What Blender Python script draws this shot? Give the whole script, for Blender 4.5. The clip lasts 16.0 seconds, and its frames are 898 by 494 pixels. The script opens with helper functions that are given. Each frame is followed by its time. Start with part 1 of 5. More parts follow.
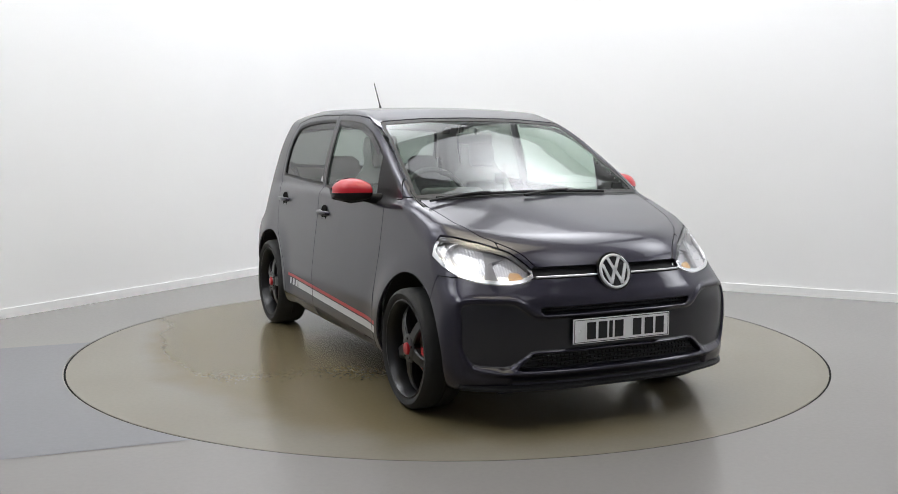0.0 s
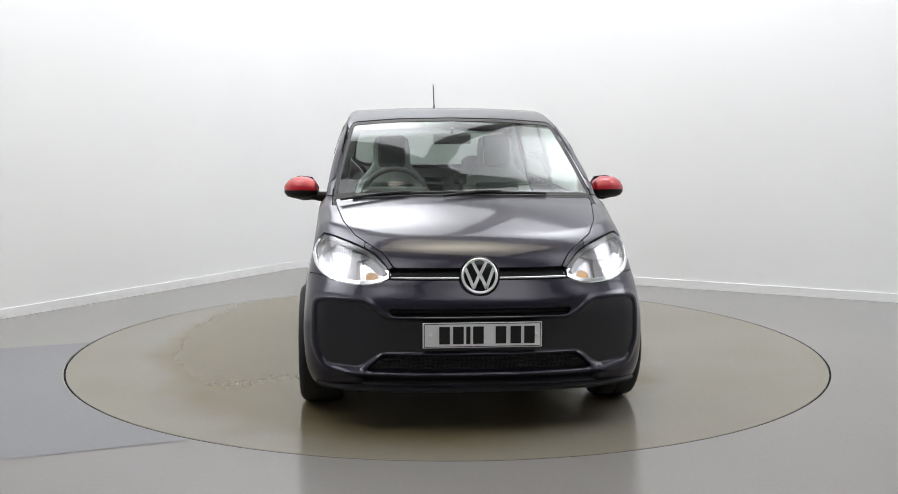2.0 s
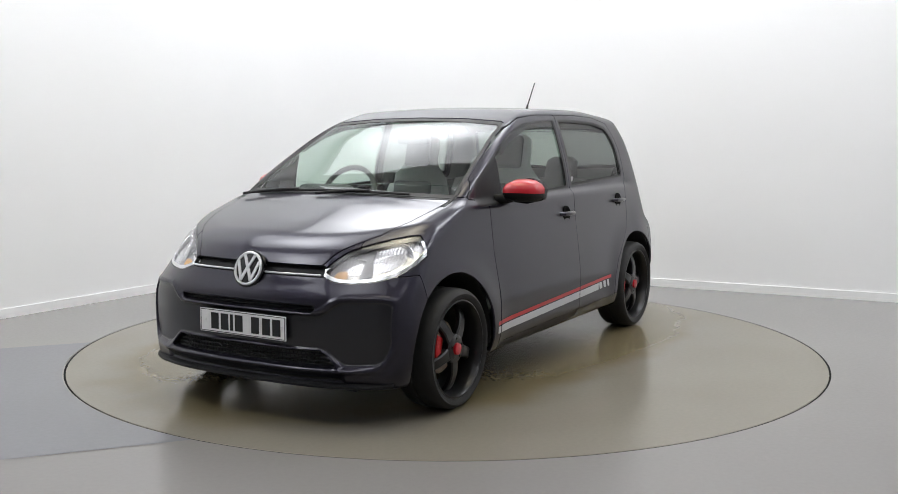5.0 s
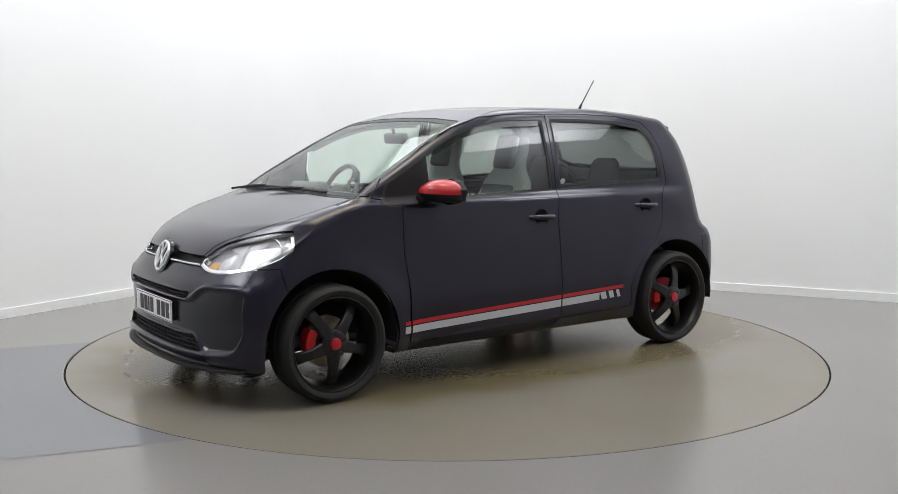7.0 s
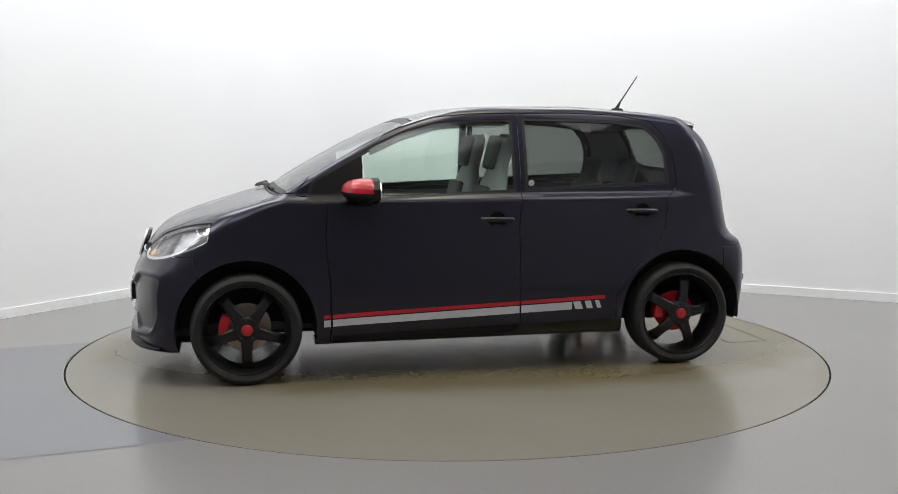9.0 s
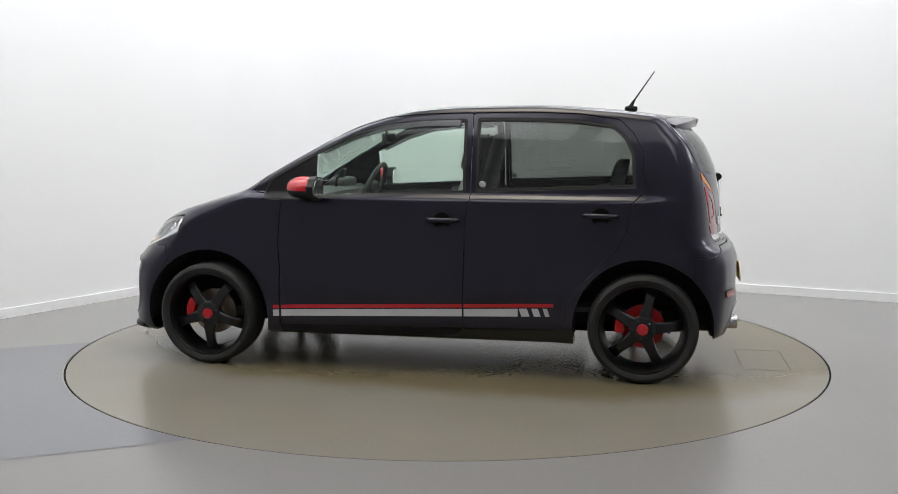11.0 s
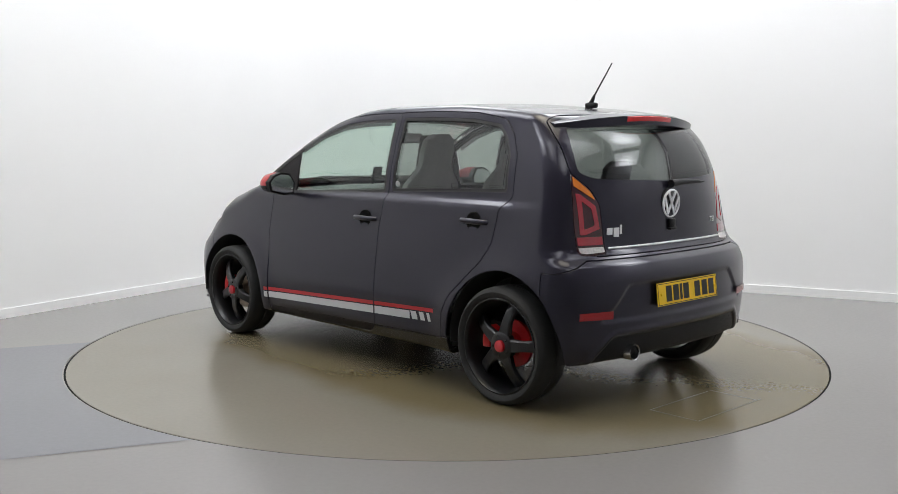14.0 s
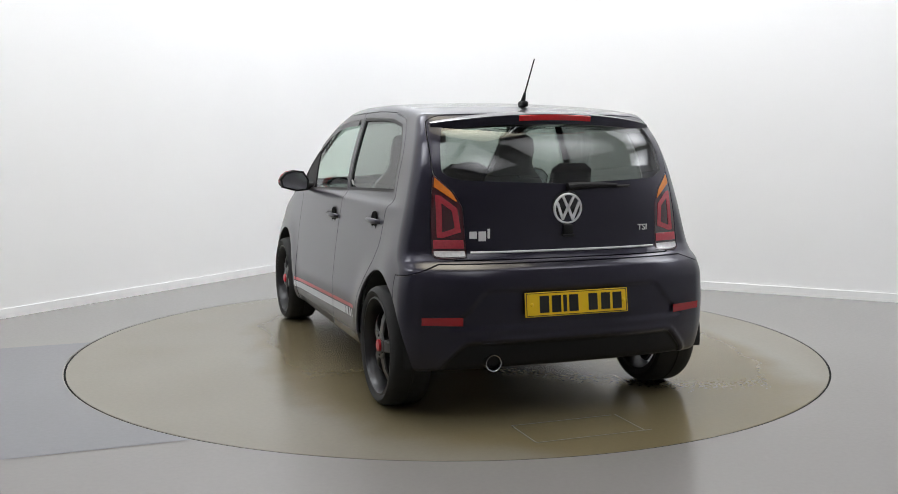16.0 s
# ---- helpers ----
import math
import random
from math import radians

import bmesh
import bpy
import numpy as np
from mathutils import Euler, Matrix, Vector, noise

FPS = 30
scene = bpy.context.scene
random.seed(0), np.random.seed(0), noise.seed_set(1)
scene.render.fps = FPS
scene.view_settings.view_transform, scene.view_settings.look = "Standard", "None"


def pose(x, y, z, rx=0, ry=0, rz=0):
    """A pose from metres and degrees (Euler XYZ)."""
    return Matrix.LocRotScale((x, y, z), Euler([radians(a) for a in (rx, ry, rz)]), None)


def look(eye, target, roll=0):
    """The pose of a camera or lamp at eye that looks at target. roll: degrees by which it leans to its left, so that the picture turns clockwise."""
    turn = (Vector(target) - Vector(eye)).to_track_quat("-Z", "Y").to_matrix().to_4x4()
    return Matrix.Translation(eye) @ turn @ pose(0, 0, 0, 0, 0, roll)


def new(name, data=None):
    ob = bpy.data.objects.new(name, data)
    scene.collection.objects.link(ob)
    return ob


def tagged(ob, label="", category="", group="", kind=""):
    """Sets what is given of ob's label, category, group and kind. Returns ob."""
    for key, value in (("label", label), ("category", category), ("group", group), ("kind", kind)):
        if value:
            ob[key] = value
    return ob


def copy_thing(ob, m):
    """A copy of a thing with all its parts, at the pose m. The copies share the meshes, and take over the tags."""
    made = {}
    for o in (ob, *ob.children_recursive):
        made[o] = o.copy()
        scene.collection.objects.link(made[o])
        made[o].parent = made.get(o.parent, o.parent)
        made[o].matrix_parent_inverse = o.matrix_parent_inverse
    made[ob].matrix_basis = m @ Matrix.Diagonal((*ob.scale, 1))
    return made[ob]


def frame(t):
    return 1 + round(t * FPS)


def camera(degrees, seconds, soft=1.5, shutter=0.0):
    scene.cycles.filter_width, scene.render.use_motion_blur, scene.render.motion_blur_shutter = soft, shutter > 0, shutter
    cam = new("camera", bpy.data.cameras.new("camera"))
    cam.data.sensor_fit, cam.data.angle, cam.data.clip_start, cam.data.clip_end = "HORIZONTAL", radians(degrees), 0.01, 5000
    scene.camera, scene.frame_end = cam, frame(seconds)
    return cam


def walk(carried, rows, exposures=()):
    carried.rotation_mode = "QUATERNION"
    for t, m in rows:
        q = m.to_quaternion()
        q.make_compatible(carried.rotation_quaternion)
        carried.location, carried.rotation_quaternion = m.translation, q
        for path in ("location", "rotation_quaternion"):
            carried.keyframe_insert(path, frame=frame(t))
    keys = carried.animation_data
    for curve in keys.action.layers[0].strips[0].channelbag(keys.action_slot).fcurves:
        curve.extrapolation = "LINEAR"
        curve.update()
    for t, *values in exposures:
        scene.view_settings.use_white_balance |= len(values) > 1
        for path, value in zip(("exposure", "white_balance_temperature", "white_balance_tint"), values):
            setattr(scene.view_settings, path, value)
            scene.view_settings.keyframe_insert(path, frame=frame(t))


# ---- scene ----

# ---------------------------------------------------------------- camera
cam = camera(48.98, 16.0, soft=0.8)
EYE = Vector((0.0, -6.041, 1.2869))
AIM = EYE + Vector((0.00128, 0.99377, -0.11146))
walk(cam, [(0.0, look(EYE, AIM, 0.051)), (16.0, look(EYE, AIM, 0.051))])

# heading of the car and its turntable, in degrees
TURN = [(0.0, -64.80), (0.25, -64.80)] + [(0.5 * k, -61.71 - 11.775 * 0.5 * k) for k in range(1, 33)]
SHIFT = (0.0106, -0.0069)

# ---------------------------------------------------------------- light
world = bpy.data.worlds.new("world")
scene.world = world
world.use_nodes = True
world.node_tree.nodes["Background"].inputs[0].default_value = (0.8, 0.85, 1.0, 1)
world.node_tree.nodes["Background"].inputs[1].default_value = 0.02
scene.view_settings.exposure = 0.0
CEILING = 4.0
PANEL_POWER = 11.2


# ---------------------------------------------------------------- materials
def material(name, color, rough=0.5, metal=0.0, coat=0.0, coat_rough=0.03, noise_scale=0.0, noise_amount=0.0, bump=0.0,
             bump_scale=200.0, rough_noise=0.0, spec=0.5, emission=None, power=0.0, alpha=1.0, transmission=0.0, ior=1.45):
    m = bpy.data.materials.new(name)
    m.use_nodes = True
    nt = m.node_tree
    b = nt.nodes["Principled BSDF"]
    b.inputs["Base Color"].default_value = (*color, 1)
    b.inputs["Roughness"].default_value = rough
    b.inputs["Metallic"].default_value = metal
    b.inputs["Coat Weight"].default_value = coat
    b.inputs["Coat Roughness"].default_value = coat_rough
    b.inputs["Specular IOR Level"].default_value = spec
    b.inputs["Transmission Weight"].default_value = transmission
    b.inputs["IOR"].default_value = ior
    b.inputs["Alpha"].default_value = alpha
    if emission:
        b.inputs["Emission Color"].default_value = (*emission, 1)
        b.inputs["Emission Strength"].default_value = power
    co = nt.nodes.new("ShaderNodeTexCoord")
    if noise_amount:
        n = nt.nodes.new("ShaderNodeTexNoise")
        n.inputs["Scale"].default_value = noise_scale
        n.inputs["Detail"].default_value = 6
        nt.links.new(co.outputs["Object"], n.inputs["Vector"])
        mix = nt.nodes.new("ShaderNodeMix")
        mix.data_type = "RGBA"
        mix.inputs["A"].default_value = (*[c * (1 - noise_amount) for c in color], 1)
        mix.inputs["B"].default_value = (*[min(1, c * (1 + noise_amount)) for c in color], 1)
        nt.links.new(n.outputs["Fac"], mix.inputs["Factor"])
        nt.links.new(mix.outputs["Result"], b.inputs["Base Color"])
        if rough_noise:
            r = nt.nodes.new("ShaderNodeMapRange")
            r.inputs["To Min"].default_value = max(0, rough - rough_noise)
            r.inputs["To Max"].default_value = min(1, rough + rough_noise)
            nt.links.new(n.outputs["Fac"], r.inputs["Value"])
            nt.links.new(r.outputs["Result"], b.inputs["Roughness"])
    if bump:
        n2 = nt.nodes.new("ShaderNodeTexNoise")
        n2.inputs["Scale"].default_value = bump_scale
        n2.inputs["Detail"].default_value = 3
        nt.links.new(co.outputs["Object"], n2.inputs["Vector"])
        bp = nt.nodes.new("ShaderNodeBump")
        bp.inputs["Strength"].default_value = bump
        bp.inputs["Distance"].default_value = 0.002
        nt.links.new(n2.outputs["Fac"], bp.inputs["Height"])
        nt.links.new(bp.outputs["Normal"], b.inputs["Normal"])
    return m


def glass(name, tint, rough=0.0, facing=0.08):
    """Thin pane: tinted see-through with a Fresnel reflection."""
    m = bpy.data.materials.new(name)
    m.use_nodes = True
    nt = m.node_tree
    nt.nodes.remove(nt.nodes["Principled BSDF"])
    out = nt.nodes["Material Output"]
    tr = nt.nodes.new("ShaderNodeBsdfTransparent")
    tr.inputs["Color"].default_value = (*tint, 1)
    gl = nt.nodes.new("ShaderNodeBsdfGlossy")
    gl.inputs["Roughness"].default_value = rough
    lw = nt.nodes.new("ShaderNodeLayerWeight")
    lw.inputs["Blend"].default_value = 0.5
    pw = nt.nodes.new("ShaderNodeMath")
    pw.operation = "POWER"
    pw.inputs[1].default_value = 5.0
    nt.links.new(lw.outputs["Facing"], pw.inputs[0])
    fr = nt.nodes.new("ShaderNodeMapRange")
    fr.inputs["To Min"].default_value, fr.inputs["To Max"].default_value = facing, 0.95
    nt.links.new(pw.outputs["Value"], fr.inputs["Value"])
    mx = nt.nodes.new("ShaderNodeMixShader")
    nt.links.new(fr.outputs["Result"], mx.inputs["Fac"])
    nt.links.new(tr.outputs["BSDF"], mx.inputs[1])
    nt.links.new(gl.outputs["BSDF"], mx.inputs[2])
    nt.links.new(mx.outputs["Shader"], out.inputs["Surface"])
    return m


def paint_material():
    """Black pearl paint: dark base, violet-blue metal flake under clear coat."""
    m = material("black_pearl_paint", (0.012, 0.011, 0.016), rough=0.36, coat=0.72, coat_rough=0.06)
    nt = m.node_tree
    b = nt.nodes["Principled BSDF"]
    b.inputs["Metallic"].default_value = 0.7
    b.inputs["Coat IOR"].default_value = 1.5
    co = nt.nodes.new("ShaderNodeTexCoord")
    v = nt.nodes.new("ShaderNodeTexVoronoi")
    v.inputs["Scale"].default_value = 1500
    nt.links.new(co.outputs["Object"], v.inputs["Vector"])
    ramp = nt.nodes.new("ShaderNodeValToRGB")
    ramp.color_ramp.elements[0].color = (0.0055, 0.0050, 0.0092, 1)
    ramp.color_ramp.elements[1].color = (0.023, 0.0205, 0.040, 1)
    nt.links.new(v.outputs["Color"], ramp.inputs["Fac"])
    nt.links.new(ramp.outputs["Color"], b.inputs["Base Color"])
    n = nt.nodes.new("ShaderNodeTexNoise")
    n.inputs["Scale"].default_value = 2.5
    n.inputs["Detail"].default_value = 5
    nt.links.new(co.outputs["Object"], n.inputs["Vector"])
    r = nt.nodes.new("ShaderNodeMapRange")
    r.inputs["To Min"].default_value, r.inputs["To Max"].default_value = 0.05, 0.075
    nt.links.new(n.outputs["Fac"], r.inputs["Value"])
    nt.links.new(r.outputs["Result"], b.inputs["Coat Roughness"])
    return m


PAINT = paint_material()
BLACK_PLASTIC = material("black_plastic", (0.008, 0.008, 0.009), rough=0.5, spec=0.3, noise_scale=40, noise_amount=0.15, bump=0.25, bump_scale=900)
BLACK_GLOSS = material("gloss_black", (0.006, 0.006, 0.007), rough=0.12, coat=0.5, noise_scale=5, noise_amount=0.2)
TRIM_RUBBER = material("black_rubber_trim", (0.010, 0.010, 0.010), rough=0.55, noise_scale=30, noise_amount=0.2)
TYRE = material("tyre_rubber", (0.016, 0.016, 0.016), rough=0.72, noise_scale=25, noise_amount=0.3, bump=0.3, bump_scale=300)
WHEEL_BLACK = material("satin_black_wheel", (0.0045, 0.0045, 0.0055), rough=0.36, noise_scale=12, noise_amount=0.25, coat=0.2, coat_rough=0.2)
RED = material("red_gloss_paint", (0.46, 0.006, 0.016), rough=0.35, coat=0.5, noise_scale=6, noise_amount=0.06)
CALIPER_RED = material("red_caliper_paint", (0.50, 0.010, 0.012), rough=0.4, noise_scale=30, noise_amount=0.15)
BRIGHT = material("bright_badge_metal", (0.86, 0.87, 0.88), rough=0.25, metal=0.35, noise_scale=30, noise_amount=0.04)
CHROME = material("chrome", (0.82, 0.83, 0.85), rough=0.12, metal=1.0, noise_scale=8, noise_amount=0.04)
SILVER = material("silver_decal", (0.52, 0.53, 0.54), rough=0.4, metal=0.2, noise_scale=20, noise_amount=0.05)
STEEL = material("brake_steel", (0.33, 0.27, 0.21), rough=0.4, metal=0.9, noise_scale=20, noise_amount=0.3)
UNDERBODY = material("underbody_black", (0.012, 0.012, 0.012), rough=0.8, noise_scale=10, noise_amount=0.4)
GLASS_CLEAR = glass("green_tinted_glass", (0.76, 0.86, 0.80))
GLASS_DARK = glass("privacy_glass", (0.38, 0.41, 0.39), 0.01)
GLASS_REAR = glass("dark_rear_glass", (0.36, 0.39, 0.375), 0.02)
GLASS_LAMP = glass("lamp_cover", (0.95, 0.95, 0.96))
SEAT_GREY = material("grey_seat_cloth", (0.50, 0.50, 0.49), rough=0.9, noise_scale=60, noise_amount=0.2, bump=0.4, bump_scale=500)
SEAT_DARK = material("dark_seat_cloth", (0.15, 0.15, 0.155), rough=0.9, noise_scale=60, noise_amount=0.25, bump=0.4, bump_scale=500)
TRIM_DARK = material("dark_cabin_plastic", (0.065, 0.065, 0.067), rough=0.65, noise_scale=20, noise_amount=0.15)
TRIM_LIGHT = material("pale_headliner", (0.36, 0.36, 0.35), rough=0.95, noise_scale=40, noise_amount=0.08)
PLATE_WHITE = material("white_plate", (0.88, 0.88, 0.87), rough=0.35, noise_scale=15, noise_amount=0.05)
PLATE_YELLOW = material("yellow_plate", (0.85, 0.55, 0.01), rough=0.35, noise_scale=15, noise_amount=0.05)
INK = material("black_characters", (0.012, 0.012, 0.012), rough=0.4)


def wall_material():
    return material("white_painted_wall", (0.80, 0.80, 0.80), rough=0.75, noise_scale=1.2, noise_amount=0.02, bump=0.05, bump_scale=60)


def floor_material(name, base, stain, stain_amount, seed, wet=False):
    """Painted concrete: tone patches, fine speckle, scuffs and uneven gloss."""
    m = bpy.data.materials.new(name)
    m.use_nodes = True
    nt = m.node_tree
    b = nt.nodes["Principled BSDF"]
    b.inputs["Specular IOR Level"].default_value = 0.4
    co = nt.nodes.new("ShaderNodeTexCoord")
    off = nt.nodes.new("ShaderNodeMapping")
    off.inputs["Location"].default_value = (seed, seed * 1.7, 0)
    nt.links.new(co.outputs["Object"], off.inputs["Vector"])
    big = nt.nodes.new("ShaderNodeTexNoise")
    big.inputs["Scale"].default_value = 0.9
    big.inputs["Detail"].default_value = 2
    fine = nt.nodes.new("ShaderNodeTexNoise")
    fine.inputs["Scale"].default_value = 45
    fine.inputs["Detail"].default_value = 4
    for n in (big, fine):
        nt.links.new(off.outputs["Vector"], n.inputs["Vector"])
    ramp = nt.nodes.new("ShaderNodeValToRGB")
    ramp.color_ramp.elements[0].position, ramp.color_ramp.elements[1].position = 0.25, 0.80
    ramp.color_ramp.elements[0].color = (*base, 1)
    ramp.color_ramp.elements[1].color = (*[a * (1 - stain_amount) + s * stain_amount for a, s in zip(base, stain)], 1)
    nt.links.new(big.outputs["Fac"], ramp.inputs["Fac"])
    mul = nt.nodes.new("ShaderNodeMix")
    mul.data_type, mul.blend_type = "RGBA", "MULTIPLY"
    mul.inputs["Factor"].default_value = 1.0
    speck = nt.nodes.new("ShaderNodeMapRange")
    speck.inputs["From Min"].default_value, speck.inputs["From Max"].default_value = 0.3, 0.7
    speck.inputs["To Min"].default_value, speck.inputs["To Max"].default_value = 0.98, 1.02
    nt.links.new(fine.outputs["Fac"], speck.inputs["Value"])
    nt.links.new(ramp.outputs["Color"], mul.inputs["A"])
    nt.links.new(speck.outputs["Result"], mul.inputs["B"])
    nt.links.new(mul.outputs["Result"], b.inputs["Base Color"])
    if wet:
        # old brownish spill that spreads under the car, with a ragged edge
        sep = nt.nodes.new("ShaderNodeSeparateXYZ")
        warp = nt.nodes.new("ShaderNodeTexNoise")
        warp.inputs["Scale"].default_value, warp.inputs["Detail"].default_value = 1.3, 3
        nt.links.new(co.outputs["Object"], warp.inputs["Vector"])
        add = nt.nodes.new("ShaderNodeVectorMath")
        add.operation = "MULTIPLY_ADD"
        add.inputs[1].default_value = (0.55, 0.55, 0)
        nt.links.new(warp.outputs["Color"], add.inputs[0])
        nt.links.new(co.outputs["Object"], add.inputs[2])
        scl = nt.nodes.new("ShaderNodeVectorMath")
        scl.operation = "MULTIPLY"
        scl.inputs[1].default_value = (0.50, 0.82, 0)
        nt.links.new(add.outputs["Vector"], scl.inputs[0])
        ln = nt.nodes.new("ShaderNodeVectorMath")
        ln.operation = "LENGTH"
        nt.links.new(scl.outputs["Vector"], ln.inputs[0])
        edge = nt.nodes.new("ShaderNodeMapRange")
        edge.interpolation_type = "SMOOTHSTEP"
        edge.inputs["From Min"].default_value, edge.inputs["From Max"].default_value = 1.30, 1.02
        edge.inputs["To Min"].default_value, edge.inputs["To Max"].default_value = 0.0, 0.85
        nt.links.new(ln.outputs["Value"], edge.inputs["Value"])
        sp = nt.nodes.new("ShaderNodeMix")
        sp.data_type, sp.blend_type = "RGBA", "MULTIPLY"
        sp.inputs["B"].default_value = (0.66, 0.575, 0.34, 1)
        nt.links.new(edge.outputs["Result"], sp.inputs["Factor"])
        nt.links.new(mul.outputs["Result"], sp.inputs["A"])
        nt.links.new(sp.outputs["Result"], b.inputs["Base Color"])
    gl = nt.nodes.new("ShaderNodeMapRange")
    gl.inputs["From Min"].default_value, gl.inputs["From Max"].default_value = 0.3, 0.7
    gl.inputs["To Min"].default_value, gl.inputs["To Max"].default_value = 0.20, 0.225
    nt.links.new(fine.outputs["Fac"], gl.inputs["Value"])
    nt.links.new(gl.outputs["Result"], b.inputs["Roughness"])
    return m


WALL = wall_material()
FLOOR = floor_material("grey_floor_paint", (0.225, 0.217, 0.210), (0.20, 0.192, 0.184), 0.5, 3.1)
FLOOR_BLUE = floor_material("blue_grey_floor_paint", (0.185, 0.187, 0.20), (0.165, 0.167, 0.18), 0.5, 8.4)
DISC = floor_material("worn_turntable_paint", (0.215, 0.200, 0.170), (0.175, 0.157, 0.120), 0.6, 5.3, wet=True)
# near-black that puts shade into the turntable gap and the handle hollows
SHADE_BLACK = material("shade_black", (0.006, 0.006, 0.006), rough=1.0, spec=0.1)


def glow_material(name, colour, level):
    """Fabric diffuser lit from behind: brightest in the middle, fading to its edges."""
    m = material(name, (0.85, 0.85, 0.85), rough=0.8, emission=colour, power=PANEL_POWER)
    nt = m.node_tree
    b = nt.nodes["Principled BSDF"]
    co = nt.nodes.new("ShaderNodeTexCoord")
    scl = nt.nodes.new("ShaderNodeVectorMath")
    scl.operation = "MULTIPLY"
    scl.inputs[1].default_value = (0.83, 1.05, 0)
    ln = nt.nodes.new("ShaderNodeVectorMath")
    ln.operation = "LENGTH"
    mr = nt.nodes.new("ShaderNodeMapRange")
    mr.interpolation_type = "SMOOTHSTEP"
    mr.inputs["From Min"].default_value, mr.inputs["From Max"].default_value = 0.1, 1.0
    mr.inputs["To Min"].default_value, mr.inputs["To Max"].default_value = PANEL_POWER * level, PANEL_POWER * level * 0.25
    nt.links.new(co.outputs["Object"], scl.inputs[0])
    nt.links.new(scl.outputs["Vector"], ln.inputs[0])
    nt.links.new(ln.outputs["Value"], mr.inputs["Value"])
    nt.links.new(mr.outputs["Result"], b.inputs["Emission Strength"])
    return m


PANEL_GLOW = glow_material("cool_light_panel", (0.94, 0.96, 1.0), 0.84)
PANEL_WARM = glow_material("warm_light_panel", (1.0, 0.93, 0.72), 0.70)
PANEL_DIM = glow_material("dimmed_light_panel", (0.95, 0.96, 1.0), 0.32)
PANEL_FRAME = material("white_metal_frame", (0.7, 0.7, 0.7), rough=0.45)


# ---------------------------------------------------------------- mesh helpers
def mesh_object(name, verts, faces, mat, parent=None, label="", smooth=True, normals=None):
    me = bpy.data.meshes.new(name)
    me.from_pydata([tuple(v) for v in np.asarray(verts, float).tolist()], [], [tuple(f) for f in faces])
    me.materials.append(mat)
    me.polygons.foreach_set("use_smooth", [smooth] * len(me.polygons))
    me.update()
    if normals is not None:
        me.normals_split_custom_set_from_vertices([tuple(n) for n in np.asarray(normals).tolist()])
    ob = new(name, me)
    ob.parent = parent
    if label:
        ob["label"] = label
    return ob


def part(name, bm, mat, parent, label="", smooth=True, sharp=35):
    """Links a bmesh as one mesh object under a thing or a part."""
    bmesh.ops.recalc_face_normals(bm, faces=bm.faces[:])
    me = bpy.data.meshes.new(name)
    bm.to_mesh(me)
    bm.free()
    me.materials.append(mat)
    me.polygons.foreach_set("use_smooth", [smooth] * len(me.polygons))
    if smooth:
        me.set_sharp_from_angle(angle=radians(sharp))
    ob = new(name, me)
    ob.parent = parent
    if label:
        ob["label"] = label
    return ob


def box(bm, size, at=(0, 0, 0), rot=(0, 0, 0), bevel=0.0, segments=2):
    tmp = bmesh.new()
    bmesh.ops.create_cube(tmp, size=1, matrix=Matrix.Diagonal((*size, 1)))
    if bevel:
        bmesh.ops.bevel(tmp, geom=tmp.edges[:], offset=bevel, segments=segments, profile=0.5, affect="EDGES")
    tmp.transform(pose(*at, *rot))
    me = bpy.data.meshes.new("tmp")
    tmp.to_mesh(me)
    tmp.free()
    bm.from_mesh(me)
    bpy.data.meshes.remove(me)
    return bm


def spin(bm, profile, m, steps=64, closed=False):
    """A lathe about the local Y axis from (radius, y) points, placed by m."""
    rings = []
    for k in range(steps):
        a = 2 * math.pi * k / steps
        rings.append([bm.verts.new(m @ Vector((r * math.cos(a), y, r * math.sin(a)))) for r, y in profile])
    n = len(profile)
    for k in range(steps):
        A, B = rings[k], rings[(k + 1) % steps]
        for i in range(n if closed else n - 1):
            j = (i + 1) % n
            bm.faces.new((A[i], A[j], B[j], B[i]))
    return bm


def tube(bm, points, radius, steps=10):
    """A round bar along points."""
    pts = [Vector(p) for p in points]
    rings = []
    for i, p in enumerate(pts):
        d = (pts[min(i + 1, len(pts) - 1)] - pts[max(i - 1, 0)]).normalized()
        u = d.orthogonal().normalized() if i == 0 else (u - d * u.dot(d)).normalized()
        w = d.cross(u)
        r = radius[i] if isinstance(radius, (list, tuple)) else radius
        rings.append([bm.verts.new(p + r * (math.cos(a) * u + math.sin(a) * w)) for a in [2 * math.pi * k / steps for k in range(steps)]])
    for A, B in zip(rings, rings[1:]):
        for k in range(steps):
            bm.faces.new((A[k], A[(k + 1) % steps], B[(k + 1) % steps], B[k]))
    bm.faces.new(rings[0][::-1])
    bm.faces.new(rings[-1])
    return bm


def prism(bm, outline, depth, m):
    """An outline in local x, y pushed along local z from 0 to depth, placed by m."""
    a = [bm.verts.new(m @ Vector((x, y, 0))) for x, y in outline]
    b = [bm.verts.new(m @ Vector((x, y, depth))) for x, y in outline]
    bm.faces.new(a[::-1])
    bm.faces.new(b)
    n = len(outline)
    for i in range(n):
        bm.faces.new((a[i], a[(i + 1) % n], b[(i + 1) % n], b[i]))
    return bm


# ---------------------------------------------------------------- the room
CORNER = Vector((-1.286, 3.922))
LEFT_DIR = Vector((-0.5225, -0.8526))
RIGHT_DIR = Vector((0.8987, -0.4385))


